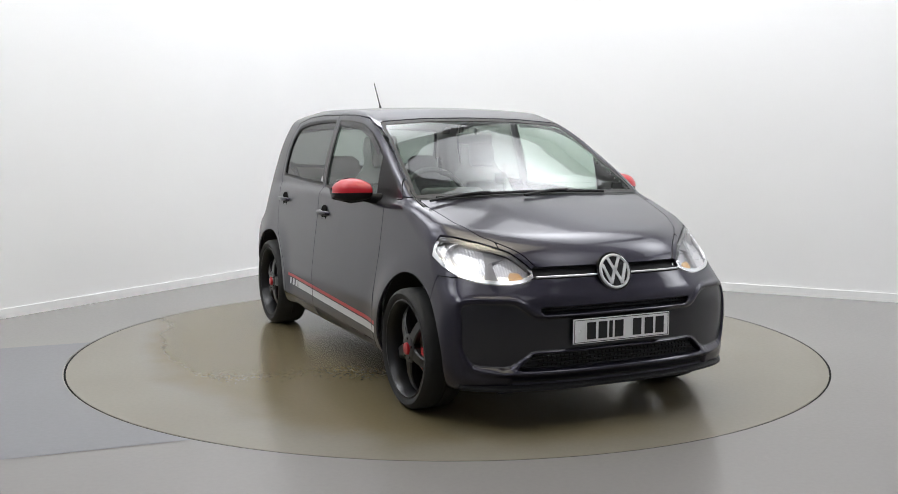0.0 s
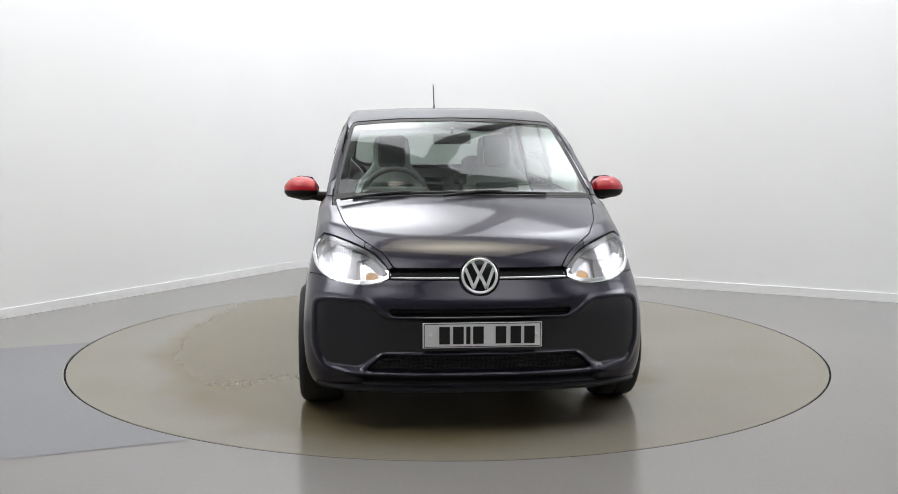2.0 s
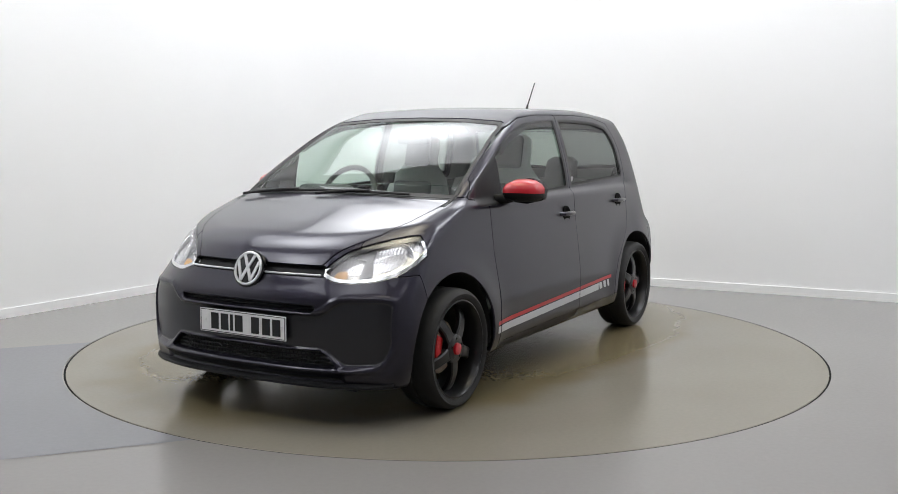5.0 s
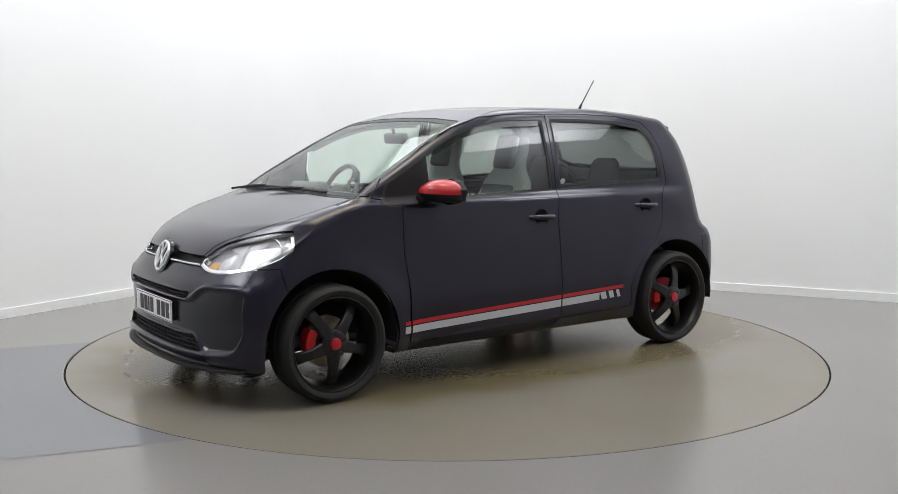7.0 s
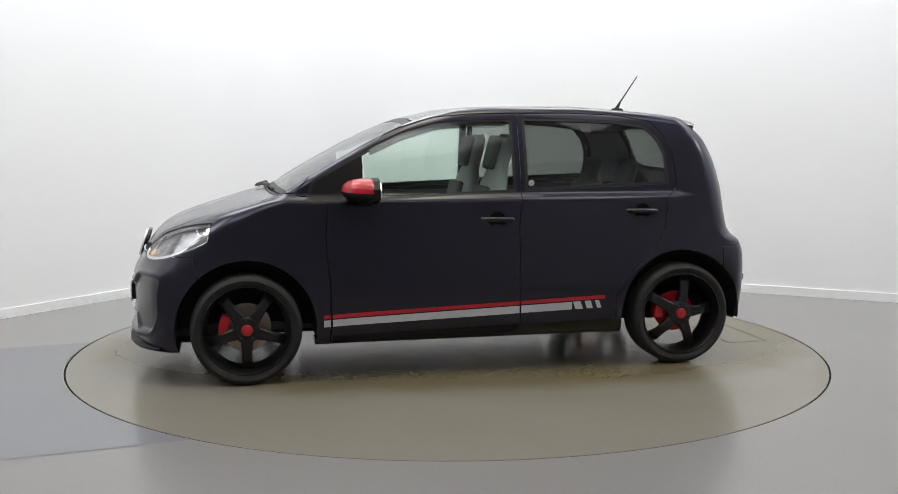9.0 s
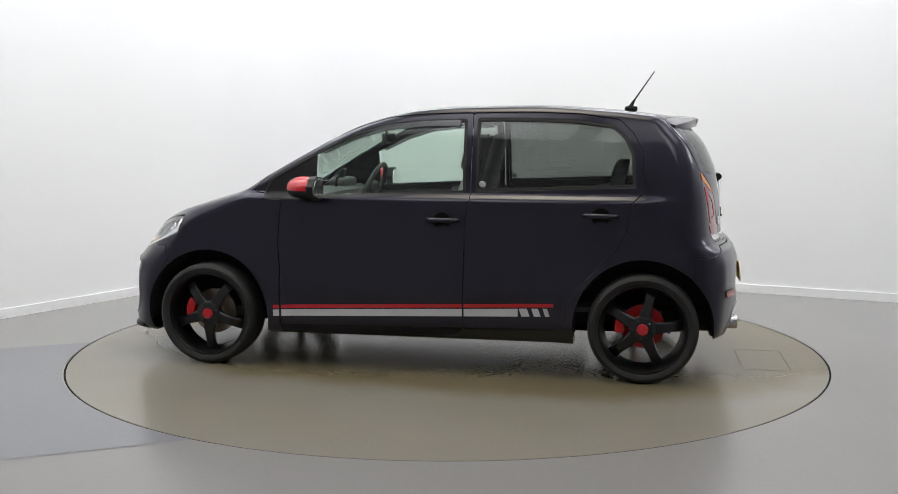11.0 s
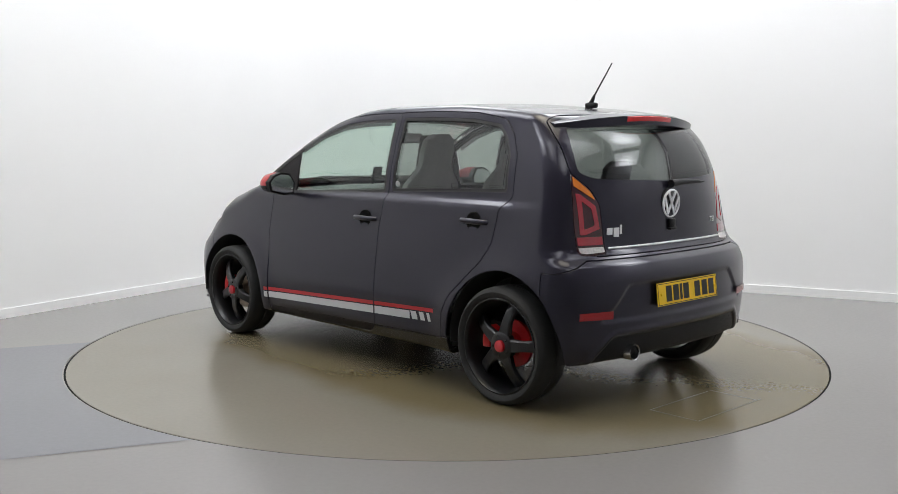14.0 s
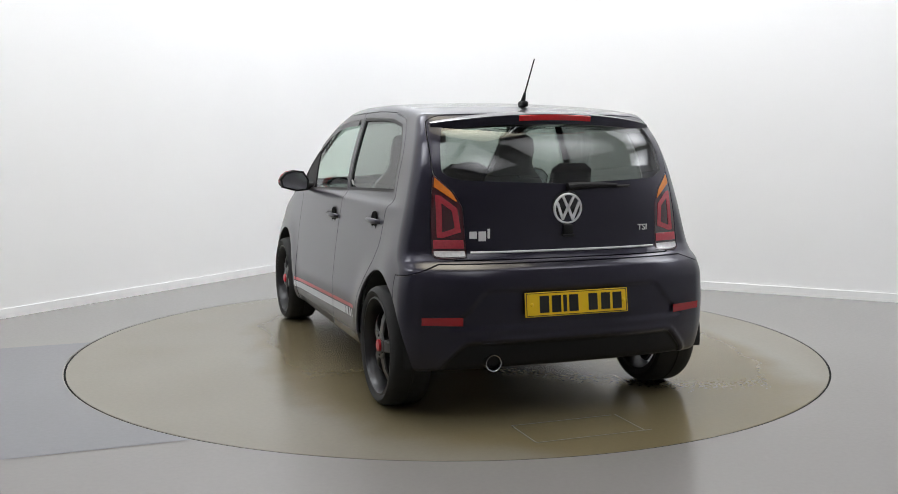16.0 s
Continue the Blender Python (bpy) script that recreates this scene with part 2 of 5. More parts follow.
def wall_line():
    """Plan of the room: two white walls that meet in a rounded corner, then the far side behind the camera."""
    r = 0.62
    left_end, right_end = CORNER + LEFT_DIR * 10.8, CORNER + RIGHT_DIR * 9.6
    pts = [left_end]
    a, b = CORNER + LEFT_DIR * r, CORNER + RIGHT_DIR * r
    for k in range(13):
        t = k / 12
        pts.append((1 - t) ** 2 * a + 2 * t * (1 - t) * CORNER + t * t * b)
    pts.append(right_end)
    return pts


def strip_mesh(name, pts, z0, z1, thick, mat, label, category, closed=False):
    bm = bmesh.new()
    cen = Vector((0, 0))
    inner, outer = [], []
    n = len(pts)
    for i, p in enumerate(pts):
        d = (pts[min(i + 1, n - 1)] - pts[max(i - 1, 0)]).normalized()
        nrm = Vector((-d.y, d.x))
        if nrm.dot(p - cen) < 0:
            nrm = -nrm
        inner.append(p)
        outer.append(p + nrm * thick)
    vi = [[bm.verts.new((p.x, p.y, z)) for z in (z0, z1)] for p in inner]
    vo = [[bm.verts.new((p.x, p.y, z)) for z in (z0, z1)] for p in outer]
    for i in range(n - 1):
        bm.faces.new((vi[i][0], vi[i + 1][0], vi[i + 1][1], vi[i][1]))
        bm.faces.new((vo[i][0], vo[i][1], vo[i + 1][1], vo[i + 1][0]))
        bm.faces.new((vi[i][1], vi[i + 1][1], vo[i + 1][1], vo[i][1]))
        bm.faces.new((vi[i][0], vo[i][0], vo[i + 1][0], vi[i + 1][0]))
    for i in (0, n - 1):
        bm.faces.new((vi[i][0], vi[i][1], vo[i][1], vo[i][0]))
    return tagged(part(name, bm, mat, None), label, category, kind="structure")


DISC_R = 2.228


def room():
    line = wall_line()
    strip_mesh("wall_studio", line, 0.0, CEILING, 0.2, WALL, "smooth white studio walls meeting in a rounded corner", "wall")
    inset = []
    n = len(line)
    for i, p in enumerate(line):
        d = (line[min(i + 1, n - 1)] - line[max(i - 1, 0)]).normalized()
        nrm = Vector((-d.y, d.x))
        if nrm.dot(-p) < 0:
            nrm = -nrm
        inset.append(p + nrm * 0.016)
    strip_mesh("baseboard", inset, 0.0, 0.068, 0.015, WALL, "low white painted skirting board along the studio walls", "baseboard")
    # far walls that close the room behind the camera
    left_end, right_end = line[0], line[-1]
    back = left_end + (right_end - CORNER)
    for name, a, b in (("wall_back", left_end, back), ("wall_side", right_end, back)):
        strip_mesh(name, [a, b], 0.0, CEILING, 0.2, BACK_WALL, "plain grey wall behind the camera", "wall")
    # floor with a round opening for the turntable, one sheet
    bm = bmesh.new()
    steps = 160
    ring = [bm.verts.new(((DISC_R + 0.005) * math.cos(2 * math.pi * k / steps), (DISC_R + 0.005) * math.sin(2 * math.pi * k / steps), 0)) for k in range(steps)]
    low = [bm.verts.new((v.co.x, v.co.y, -0.06)) for v in ring]
    far = [bm.verts.new((22 * math.cos(2 * math.pi * k / steps), 22 * math.sin(2 * math.pi * k / steps), 0)) for k in range(steps)]
    for k in range(steps):
        j = (k + 1) % steps
        bm.faces.new((ring[k], ring[j], far[j], far[k]))
        bm.faces.new((low[k], low[j], ring[j], ring[k]))
    bm.faces.new(low[::-1])
    tagged(part("floor", bm, FLOOR, None, sharp=30), "grey painted concrete studio floor with a soft gloss", "floor", kind="structure")
    # blue-grey painted strip that runs up to the turntable
    bm = bmesh.new()
    p0, p1, p2, p3 = Vector((-5.2, -1.09)), Vector((-0.3, 0.78)), Vector((0.55, -1.35)), Vector((-4.4, -3.22))
    verts = []
    outer, edge = [], []
    along = (p1 - p0).normalized()
    cross = (p3 - p0)
    m = 48
    for k in range(m + 1):
        s = p0 + cross * (k / m)
        dd = s.dot(along)
        q = s.dot(s) - (DISC_R + 0.012) ** 2
        t = -dd - math.sqrt(max(dd * dd - q, 0))
        e = s + along * t
        outer.append(bm.verts.new((s.x, s.y, 0.002)))
        edge.append(bm.verts.new((e.x, e.y, 0.002)))
    for k in range(m):
        bm.faces.new((outer[k], edge[k], edge[k + 1], outer[k + 1]))
    tagged(part("floor_marking", bm, FLOOR_BLUE, None), "blue-grey painted strip on the studio floor beside the turntable", "floor marking", kind="structure")
    # ceiling
    bm = bmesh.new()
    pts = [left_end, CORNER, right_end, back]
    c = [bm.verts.new((p.x, p.y, CEILING)) for p in pts] + [bm.verts.new((p.x, p.y, CEILING + 0.15)) for p in pts]
    bm.faces.new(c[:4])
    bm.faces.new(c[4:][::-1])
    for i in range(4):
        bm.faces.new((c[i], c[(i + 1) % 4], c[4 + (i + 1) % 4], c[4 + i]))
    tagged(part("ceiling", bm, CEIL, None, smooth=False), "plain studio ceiling with light panels", "ceiling", kind="structure")


BACK_WALL = material("grey_back_wall", (0.45, 0.45, 0.47), rough=0.8, noise_scale=1.5, noise_amount=0.05)
CEIL = material("ceiling_paint", (0.78, 0.78, 0.78), rough=0.9, noise_scale=1.5, noise_amount=0.03)


def ceiling_light(glow):
    ob = new("ceiling_light")
    bm = bmesh.new()
    for x, y, sx, sy in ((0, 0.96, 2.46, 0.06), (0, -0.96, 2.46, 0.06), (1.2, 0, 0.06, 1.86), (-1.2, 0, 0.06, 1.86)):
        box(bm, (sx, sy, 0.07), (x, y, 0), bevel=0.006, segments=1)
    part("frame", bm, PANEL_FRAME, ob, smooth=False)
    bm = bmesh.new()
    box(bm, (2.34, 1.86, 0.02), (0, 0, 0.01), bevel=0.004, segments=1)
    part("diffuser", bm, glow, ob, "glowing white diffuser", smooth=False)
    return tagged(ob, "long white ceiling light panel with glowing diffuser", "ceiling light", "ceiling lights")


def lights():
    cool, warm, dim = ceiling_light(PANEL_GLOW), ceiling_light(PANEL_WARM), ceiling_light(PANEL_DIM)
    ang = math.degrees(math.atan2(RIGHT_DIR.y, RIGHT_DIR.x))
    used = set()
    # the single unseen panel at 9.1 is added to brighten the right wall
    for i, u in enumerate((1.3, 3.9, 6.5, 9.1)):
        for k, w in enumerate((1.3, 3.9, 6.5)):
            if i == 3 and k:
                continue
            p = CORNER + RIGHT_DIR * u + LEFT_DIR * w
            at = pose(p.x, p.y, CEILING - 0.04, 0, 0, ang)
            kind = cool if min(i, k) == 0 else warm if i == k == 1 else dim
            if kind in used:
                copy_thing(kind, at)
            else:
                kind.matrix_basis = at
                used.add(kind)


def turntable():
    ob = new("turntable")
    bm = bmesh.new()
    steps = 160
    # top, rounded lip, side
    spin(bm, [(0.0001, 0.0), (DISC_R - 0.007, 0.0), (DISC_R - 0.005, -0.002), (DISC_R - 0.005, -0.05)], pose(0, 0, 0, 90, 0, 0), steps)
    part("disc", bm, DISC, ob)
    # dark ring just below the top, painted shade for the open gap
    bm = bmesh.new()
    spin(bm, [(DISC_R - 0.0048, -0.002), (DISC_R + 0.0046, -0.002), (DISC_R + 0.0046, -0.03), (DISC_R - 0.0048, -0.03)], pose(0, 0, 0, 90, 0, 0), steps, closed=True)
    part("gap_shade", bm, SHADE_BLACK, ob, "dark ring set as shade in the gap round the disc")
    bm = bmesh.new()
    for x, y, sx, sy in ((-1.74, 0.075, 0.004, 0.5), (-2.0, 0.045, 0.003, 0.56), (-1.87, -0.20, 0.27, 0.003), (-1.87, 0.325, 0.25, 0.004)):
        box(bm, (sx, sy, 0.002), (x, y, 0.0005))
    part("hatch_joint", bm, DISC_LINE, ob, "thin outline of a floor hatch", smooth=False)
    return tagged(ob, "round grey turntable flush with the floor, worn and stained", "turntable")


DISC_LINE = material("hatch_line", (0.17, 0.16, 0.14), rough=0.6, noise_scale=20, noise_amount=0.2)

room()
lights()
TABLE = turntable()

# ---------------------------------------------------------------- the car's outer surface
def curve(*pairs):
    """A smooth curve through (position, value) pairs."""
    xs, ys = np.array([p[0] for p in pairs], float), np.array([p[1] for p in pairs], float)
    d = np.diff(ys) / np.diff(xs)
    m = np.concatenate([[d[0]], np.where(d[:-1] * d[1:] > 0, 2 * d[:-1] * d[1:] / (d[:-1] + d[1:] + 1e-12), 0), [d[-1]]])

    def spline(x):
        i = np.clip(np.searchsorted(xs, x) - 1, 0, len(xs) - 2)
        h = xs[i + 1] - xs[i]
        t = (x - xs[i]) / h
        return ((2 * t ** 3 - 3 * t ** 2 + 1) * ys[i] + (t ** 3 - 2 * t ** 2 + t) * h * m[i]
                + (3 * t ** 2 - 2 * t ** 3) * ys[i + 1] + (t ** 3 - t ** 2) * h * m[i + 1])
    table = spline(np.linspace(xs[0], xs[-1], 8001))
    step = (xs[-1] - xs[0]) / 8000

    def value(x):
        u = np.clip((x - xs[0]) / step, 0, 7999.999)
        k = u.astype(np.int32)
        w = u - k
        return table[k] * (1 - w) + table[k + 1] * w
    return value


def smax(a, b, k):
    h = np.clip(0.5 + 0.5 * (a - b) / k, 0, 1)
    return b * (1 - h) + a * h + k * h * (1 - h)


TOP = curve((-1.9, 1.297), (-1.45, 1.385), (-1.25, 1.417), (-1, 1.445), (-0.6, 1.468), (-0.2, 1.465), (0.05, 1.449), (0.22, 1.414), (0.33, 1.383), (0.5, 1.311), (0.7, 1.206), (0.9, 1.095), (1.06, 1.003), (1.13, 0.983), (1.22, 0.959), (1.35, 0.920), (1.5, 0.871), (1.62, 0.825), (1.7, 0.782), (1.76, 0.726), (1.8, 0.654), (2, 0.298))
SIDE = curve((0, 0.702), (0.15, 0.757), (0.22, 0.791), (0.3, 0.812), (0.42, 0.816), (0.6, 0.800), (0.78, 0.776), (0.88, 0.761), (0.925, 0.755), (0.945, 0.750), (0.985, 0.720), (1.02, 0.715), (1.1, 0.702), (1.25, 0.662), (1.38, 0.619), (1.5, 0.576))
SIDE_REAR = curve((0, 0.700), (0.15, 0.751), (0.22, 0.781), (0.3, 0.801), (0.42, 0.812), (0.6, 0.812), (0.72, 0.797), (0.84, 0.772), (0.95, 0.745), (1.1, 0.707), (1.25, 0.666), (1.38, 0.624), (1.5, 0.582))
PLAN = curve((-2, 0.916), (-1.7, 0.947), (-1.3, 0.967), (-0.8, 0.972), (0.5, 0.972), (0.9, 0.968), (1.2, 0.960), (1.45, 0.948), (1.7, 0.925), (2, 0.870))
NOSE = curve((0, 1.777), (0.15, 1.809), (0.24, 1.837), (0.3, 1.832), (0.45, 1.838), (0.56, 1.831), (0.64, 1.790), (0.7, 1.756), (0.78, 1.717), (0.9, 1.617), (1.2, 1.498))
NOSE_BEND = curve((0.1, 0.399), (0.5, 0.388), (0.66, 0.528), (0.85, 0.710))
TAIL = curve((0, -1.627), (0.2, -1.682), (0.35, -1.712), (0.5, -1.718), (0.62, -1.712), (0.69, -1.690), (0.735, -1.640), (0.78, -1.620), (0.95, -1.609), (1.1, -1.582), (1.25, -1.519), (1.36, -1.429), (1.45, -1.375))
TAIL_BEND = curve((0.2, 0.312), (0.6, 0.279), (0.74, 0.313), (0.9, 0.387), (1.1, 0.473), (1.4, 0.560))
FLOOR_LINE = curve((-1.8, 0.26), (-1.5, 0.23), (-0.9, 0.19), (1.0, 0.19), (1.5, 0.17), (1.9, 0.17))
HUB_X, HUB_Y, HUB_Z = (1.222, -1.198), 0.797, 0.288
ARCH_R = 0.362


def body_field(x, y, z):
    """Negative inside the car's outer form."""
    a = np.abs(y)
    flare = sum(0.014 * np.exp(-((np.hypot(x - hx, z - HUB_Z) - 0.36) / 0.10) ** 2) for hx in HUB_X)
    below = 1 / (1 + np.exp((z - 0.75) / 0.04))
    back = 1 / (1 + np.exp((x + 1.22) / 0.05))
    side = a - (SIDE(z) * (1 - back) + SIDE_REAR(z) * back) * PLAN(x) - flare * below
    bow = 0.02 / (1 + np.exp(-(x - 0.1) / 0.12))
    crown = 0.058 + 0.022 / (1 + np.exp(-(x - 1.1) / 0.06))
    top = (z - (TOP(x + bow * a ** 2) - crown * a ** 2)) * 0.9
    nose = x - (NOSE(z) - NOSE_BEND(z) * a ** 2.9)
    tail = (TAIL(z) + TAIL_BEND(z) * a ** 3) - x
    bottom = FLOOR_LINE(x) - z
    k_top = 0.04 + 0.045 / (1 + np.exp(-(x - 1.15) / 0.05))
    f = smax(side, top, k_top)
    f = smax(f, nose, 0.09)
    f = smax(f, tail, 0.08)
    return smax(f, bottom, 0.03)


def gradient(v):
    e = 1e-3
    x, y, z = v.T
    return np.stack([body_field(x + e, y, z) - body_field(x - e, y, z), body_field(x, y + e, z) - body_field(x, y - e, z),
                     body_field(x, y, z + e) - body_field(x, y, z - e)], -1) / (2 * e)


def settle(v, rounds=4):
    for _ in range(rounds):
        g = gradient(v)
        v = v - g * (body_field(*v.T) / np.maximum((g * g).sum(1), 0.05))[:, None]
    return v


def surface_net(lo, hi, h):
    """Quads round the zero of body_field, then pulled onto it."""
    ax = [np.arange(l, u, h) for l, u in zip(lo, hi)]
    g = np.meshgrid(*ax, indexing="ij")
    f = body_field(*g)
    s = f < 0
    nx, ny, nz = f.shape
    corners = [(i, j, k) for i in (0, 1) for j in (0, 1) for k in (0, 1)]

    def shift(arr, c):
        return arr[c[0]:nx - 1 + c[0], c[1]:ny - 1 + c[1], c[2]:nz - 1 + c[2]]
    total = sum(shift(s, c).astype(np.int8) for c in corners)
    act = (total > 0) & (total < 8)
    idx = np.full(act.shape, -1, np.int64)
    cells = np.argwhere(act)
    idx[act] = np.arange(len(cells))
    pos, cnt = np.zeros((len(cells), 3)), np.zeros(len(cells))
    for c in corners:
        for axis in range(3):
            if c[axis]:
                continue
            d = list(c)
            d[axis] = 1
            fa = f[cells[:, 0] + c[0], cells[:, 1] + c[1], cells[:, 2] + c[2]]
            fb = f[cells[:, 0] + d[0], cells[:, 1] + d[1], cells[:, 2] + d[2]]
            cross = (fa < 0) != (fb < 0)
            t = np.where(cross, fa / np.where(fa == fb, 1, fa - fb), 0)
            p = cells + np.array(c, float)
            p[:, axis] += t
            pos += np.where(cross[:, None], p, 0)
            cnt += cross
    v = np.array(lo) + h * pos / cnt[:, None]
    quads = []
    for axis in range(3):
        o1, o2 = [(1, 2), (2, 0), (0, 1)][axis]
        sl = [slice(1, n - 1) for n in f.shape]
        a = [slice(None)] * 3
        a[axis] = slice(0, f.shape[axis] - 1)
        b = [slice(None)] * 3
        b[axis] = slice(1, None)
        edge = np.argwhere(s[tuple(a)] != s[tuple(b)])
        ok = (edge[:, o1] > 0) & (edge[:, o2] > 0) & (edge[:, o1] < f.shape[o1] - 1) & (edge[:, o2] < f.shape[o2] - 1)
        edge = edge[ok]

        def cell(d1, d2):
            e = edge.copy()
            e[:, o1] += d1
            e[:, o2] += d2
            return idx[e[:, 0], e[:, 1], e[:, 2]]
        q = np.stack([cell(-1, -1), cell(0, -1), cell(0, 0), cell(-1, 0)], -1)
        inside = s[edge[:, 0], edge[:, 1], edge[:, 2]]
        q[~inside] = q[~inside][:, ::-1]
        quads.append(q)
    q = np.concatenate(quads)
    v = settle(v, 3)
    for _ in range(2):
        acc, num = np.zeros_like(v), np.zeros(len(v))
        for i in range(4):
            j = (i + 1) % 4
            np.add.at(acc, q[:, i], v[q[:, j]])
            np.add.at(num, q[:, i], 1)
            np.add.at(acc, q[:, j], v[q[:, i]])
            np.add.at(num, q[:, j], 1)
        v = settle(v + 0.5 * (acc / num[:, None] - v), 2)
    return v, np.concatenate([q[:, [0, 1, 2]], q[:, [0, 2, 3]]])


def refine(v, f, where):
    """Splits the triangles in where into four."""
    pick = where[f].any(1) if isinstance(where, np.ndarray) else where(v[f].mean(1))
    a = f[pick]
    e = np.sort(np.concatenate([a[:, [0, 1]], a[:, [1, 2]], a[:, [2, 0]]]), 1)
    u, inv = np.unique(e, axis=0, return_inverse=True)
    inv = inv.ravel()
    mid = settle((v[u[:, 0]] + v[u[:, 1]]) / 2, 2) if len(u) else np.zeros((0, 3))
    n, m = len(v), len(a)
    ab, bc, ca = n + inv[:m], n + inv[m:2 * m], n + inv[2 * m:]
    more = np.concatenate([np.stack(t, -1) for t in ((a[:, 0], ab, ca), (ab, a[:, 1], bc), (ca, bc, a[:, 2]), (ab, bc, ca))])
    return np.concatenate([v, mid]), np.concatenate([f[~pick], more])


def outline_distance(p, q, outline, soften=0):
    """Signed distance of points (p, q) to a closed outline, negative inside; soften rounds the corners."""
    o = np.array(outline, float)
    if soften:
        out = []
        for k in range(len(o)):
            c = o[k]
            u, w = o[k - 1] - c, o[(k + 1) % len(o)] - c
            lu, lw = np.hypot(*u), np.hypot(*w)
            s, e = c + u / lu * min(0.014 * soften, 0.35 * lu), c + w / lw * min(0.014 * soften, 0.35 * lw)
            out += [s, 0.25 * s + 0.5 * c + 0.25 * e, e]
        o = np.array(out)
    (lo_p, lo_q), (hi_p, hi_q) = o.min(0) - 0.09, o.max(0) + 0.09
    near = (p > lo_p) & (p < hi_p) & (q > lo_q) & (q < hi_q)
    full = np.full(p.shape, 0.09)
    p, q = p[near], q[near]
    best, wind = np.full(p.shape, 1e9), np.zeros(p.shape, bool)
    for (x0, y0), (x1, y1) in zip(o, np.roll(o, -1, 0)):
        dx, dy = x1 - x0, y1 - y0
        t = np.clip(((p - x0) * dx + (q - y0) * dy) / (dx * dx + dy * dy + 1e-12), 0, 1)
        best = np.minimum(best, (p - x0 - t * dx) ** 2 + (q - y0 - t * dy) ** 2)
        wind ^= ((y0 > q) != (y1 > q)) & (p < (x1 - x0) * (q - y0) / (y1 - y0 + 1e-12) + x0)
    d = np.sqrt(best)
    full[near] = np.where(wind, -d, d)
    return full


def clip(v, n, f, d):
    """Keeps what has d < 0, cutting triangles along d = 0."""
    i = d < 0
    f = f[i[f].any(1)]
    c = i[f].sum(1)
    keep = [f[c == 3]]
    edges, tris = [], []
    one = f[c == 1]
    k = i[one].argmax(1)
    one = one[np.arange(len(one))[:, None], (k[:, None] + np.arange(3)) % 3]
    two = f[c == 2]
    k = (~i[two]).argmax(1)
    two = two[np.arange(len(two))[:, None], (k[:, None] + np.arange(3)) % 3]
    e = np.concatenate([one[:, [0, 1]], one[:, [0, 2]], two[:, [1, 0]], two[:, [2, 0]]])
    e = np.sort(e, 1)
    if len(e):
        u, inv = np.unique(e, axis=0, return_inverse=True)
        inv = inv.ravel() + len(v)
        t = (d[u[:, 0]] / (d[u[:, 0]] - d[u[:, 1]]))[:, None]
        v2 = np.concatenate([v, v[u[:, 0]] * (1 - t) + v[u[:, 1]] * t])
        n2 = np.concatenate([n, n[u[:, 0]] * (1 - t) + n[u[:, 1]] * t])
        a, b = len(one), len(two)
        p, q, r, s = inv[:a], inv[a:2 * a], inv[2 * a:2 * a + b], inv[2 * a + b:]
        keep += [np.stack([one[:, 0], p, q], -1), np.stack([two[:, 1], two[:, 2], s], -1), np.stack([two[:, 1], s, r], -1)]
    else:
        v2, n2 = v, n
    f2 = np.concatenate(keep)
    used, inv = np.unique(f2, return_inverse=True)
    n2 = n2[used]
    n2 /= np.maximum(np.linalg.norm(n2, axis=1), 1e-9)[:, None]
    return v2[used], n2, inv.reshape(-1, 3)


def pieces(v, n, f):
    """The connected parts of a mesh, largest first; crumbs are dropped."""
    tag = np.arange(len(v))
    while True:
        low = tag[f].min(1)
        old = tag.copy()
        for i in range(3):
            np.minimum.at(tag, f[:, i], low)
        tag = tag[tag]
        if (tag == old).all():
            break
    ids, count = np.unique(tag[f[:, 0]], return_counts=True)
    out = []
    for i in ids[np.argsort(-count)]:
        g = f[tag[f[:, 0]] == i]
        if len(g) < 30:
            continue
        used, inv = np.unique(g, return_inverse=True)
        out.append((v[used], n[used], inv.reshape(-1, 3)))
    return out


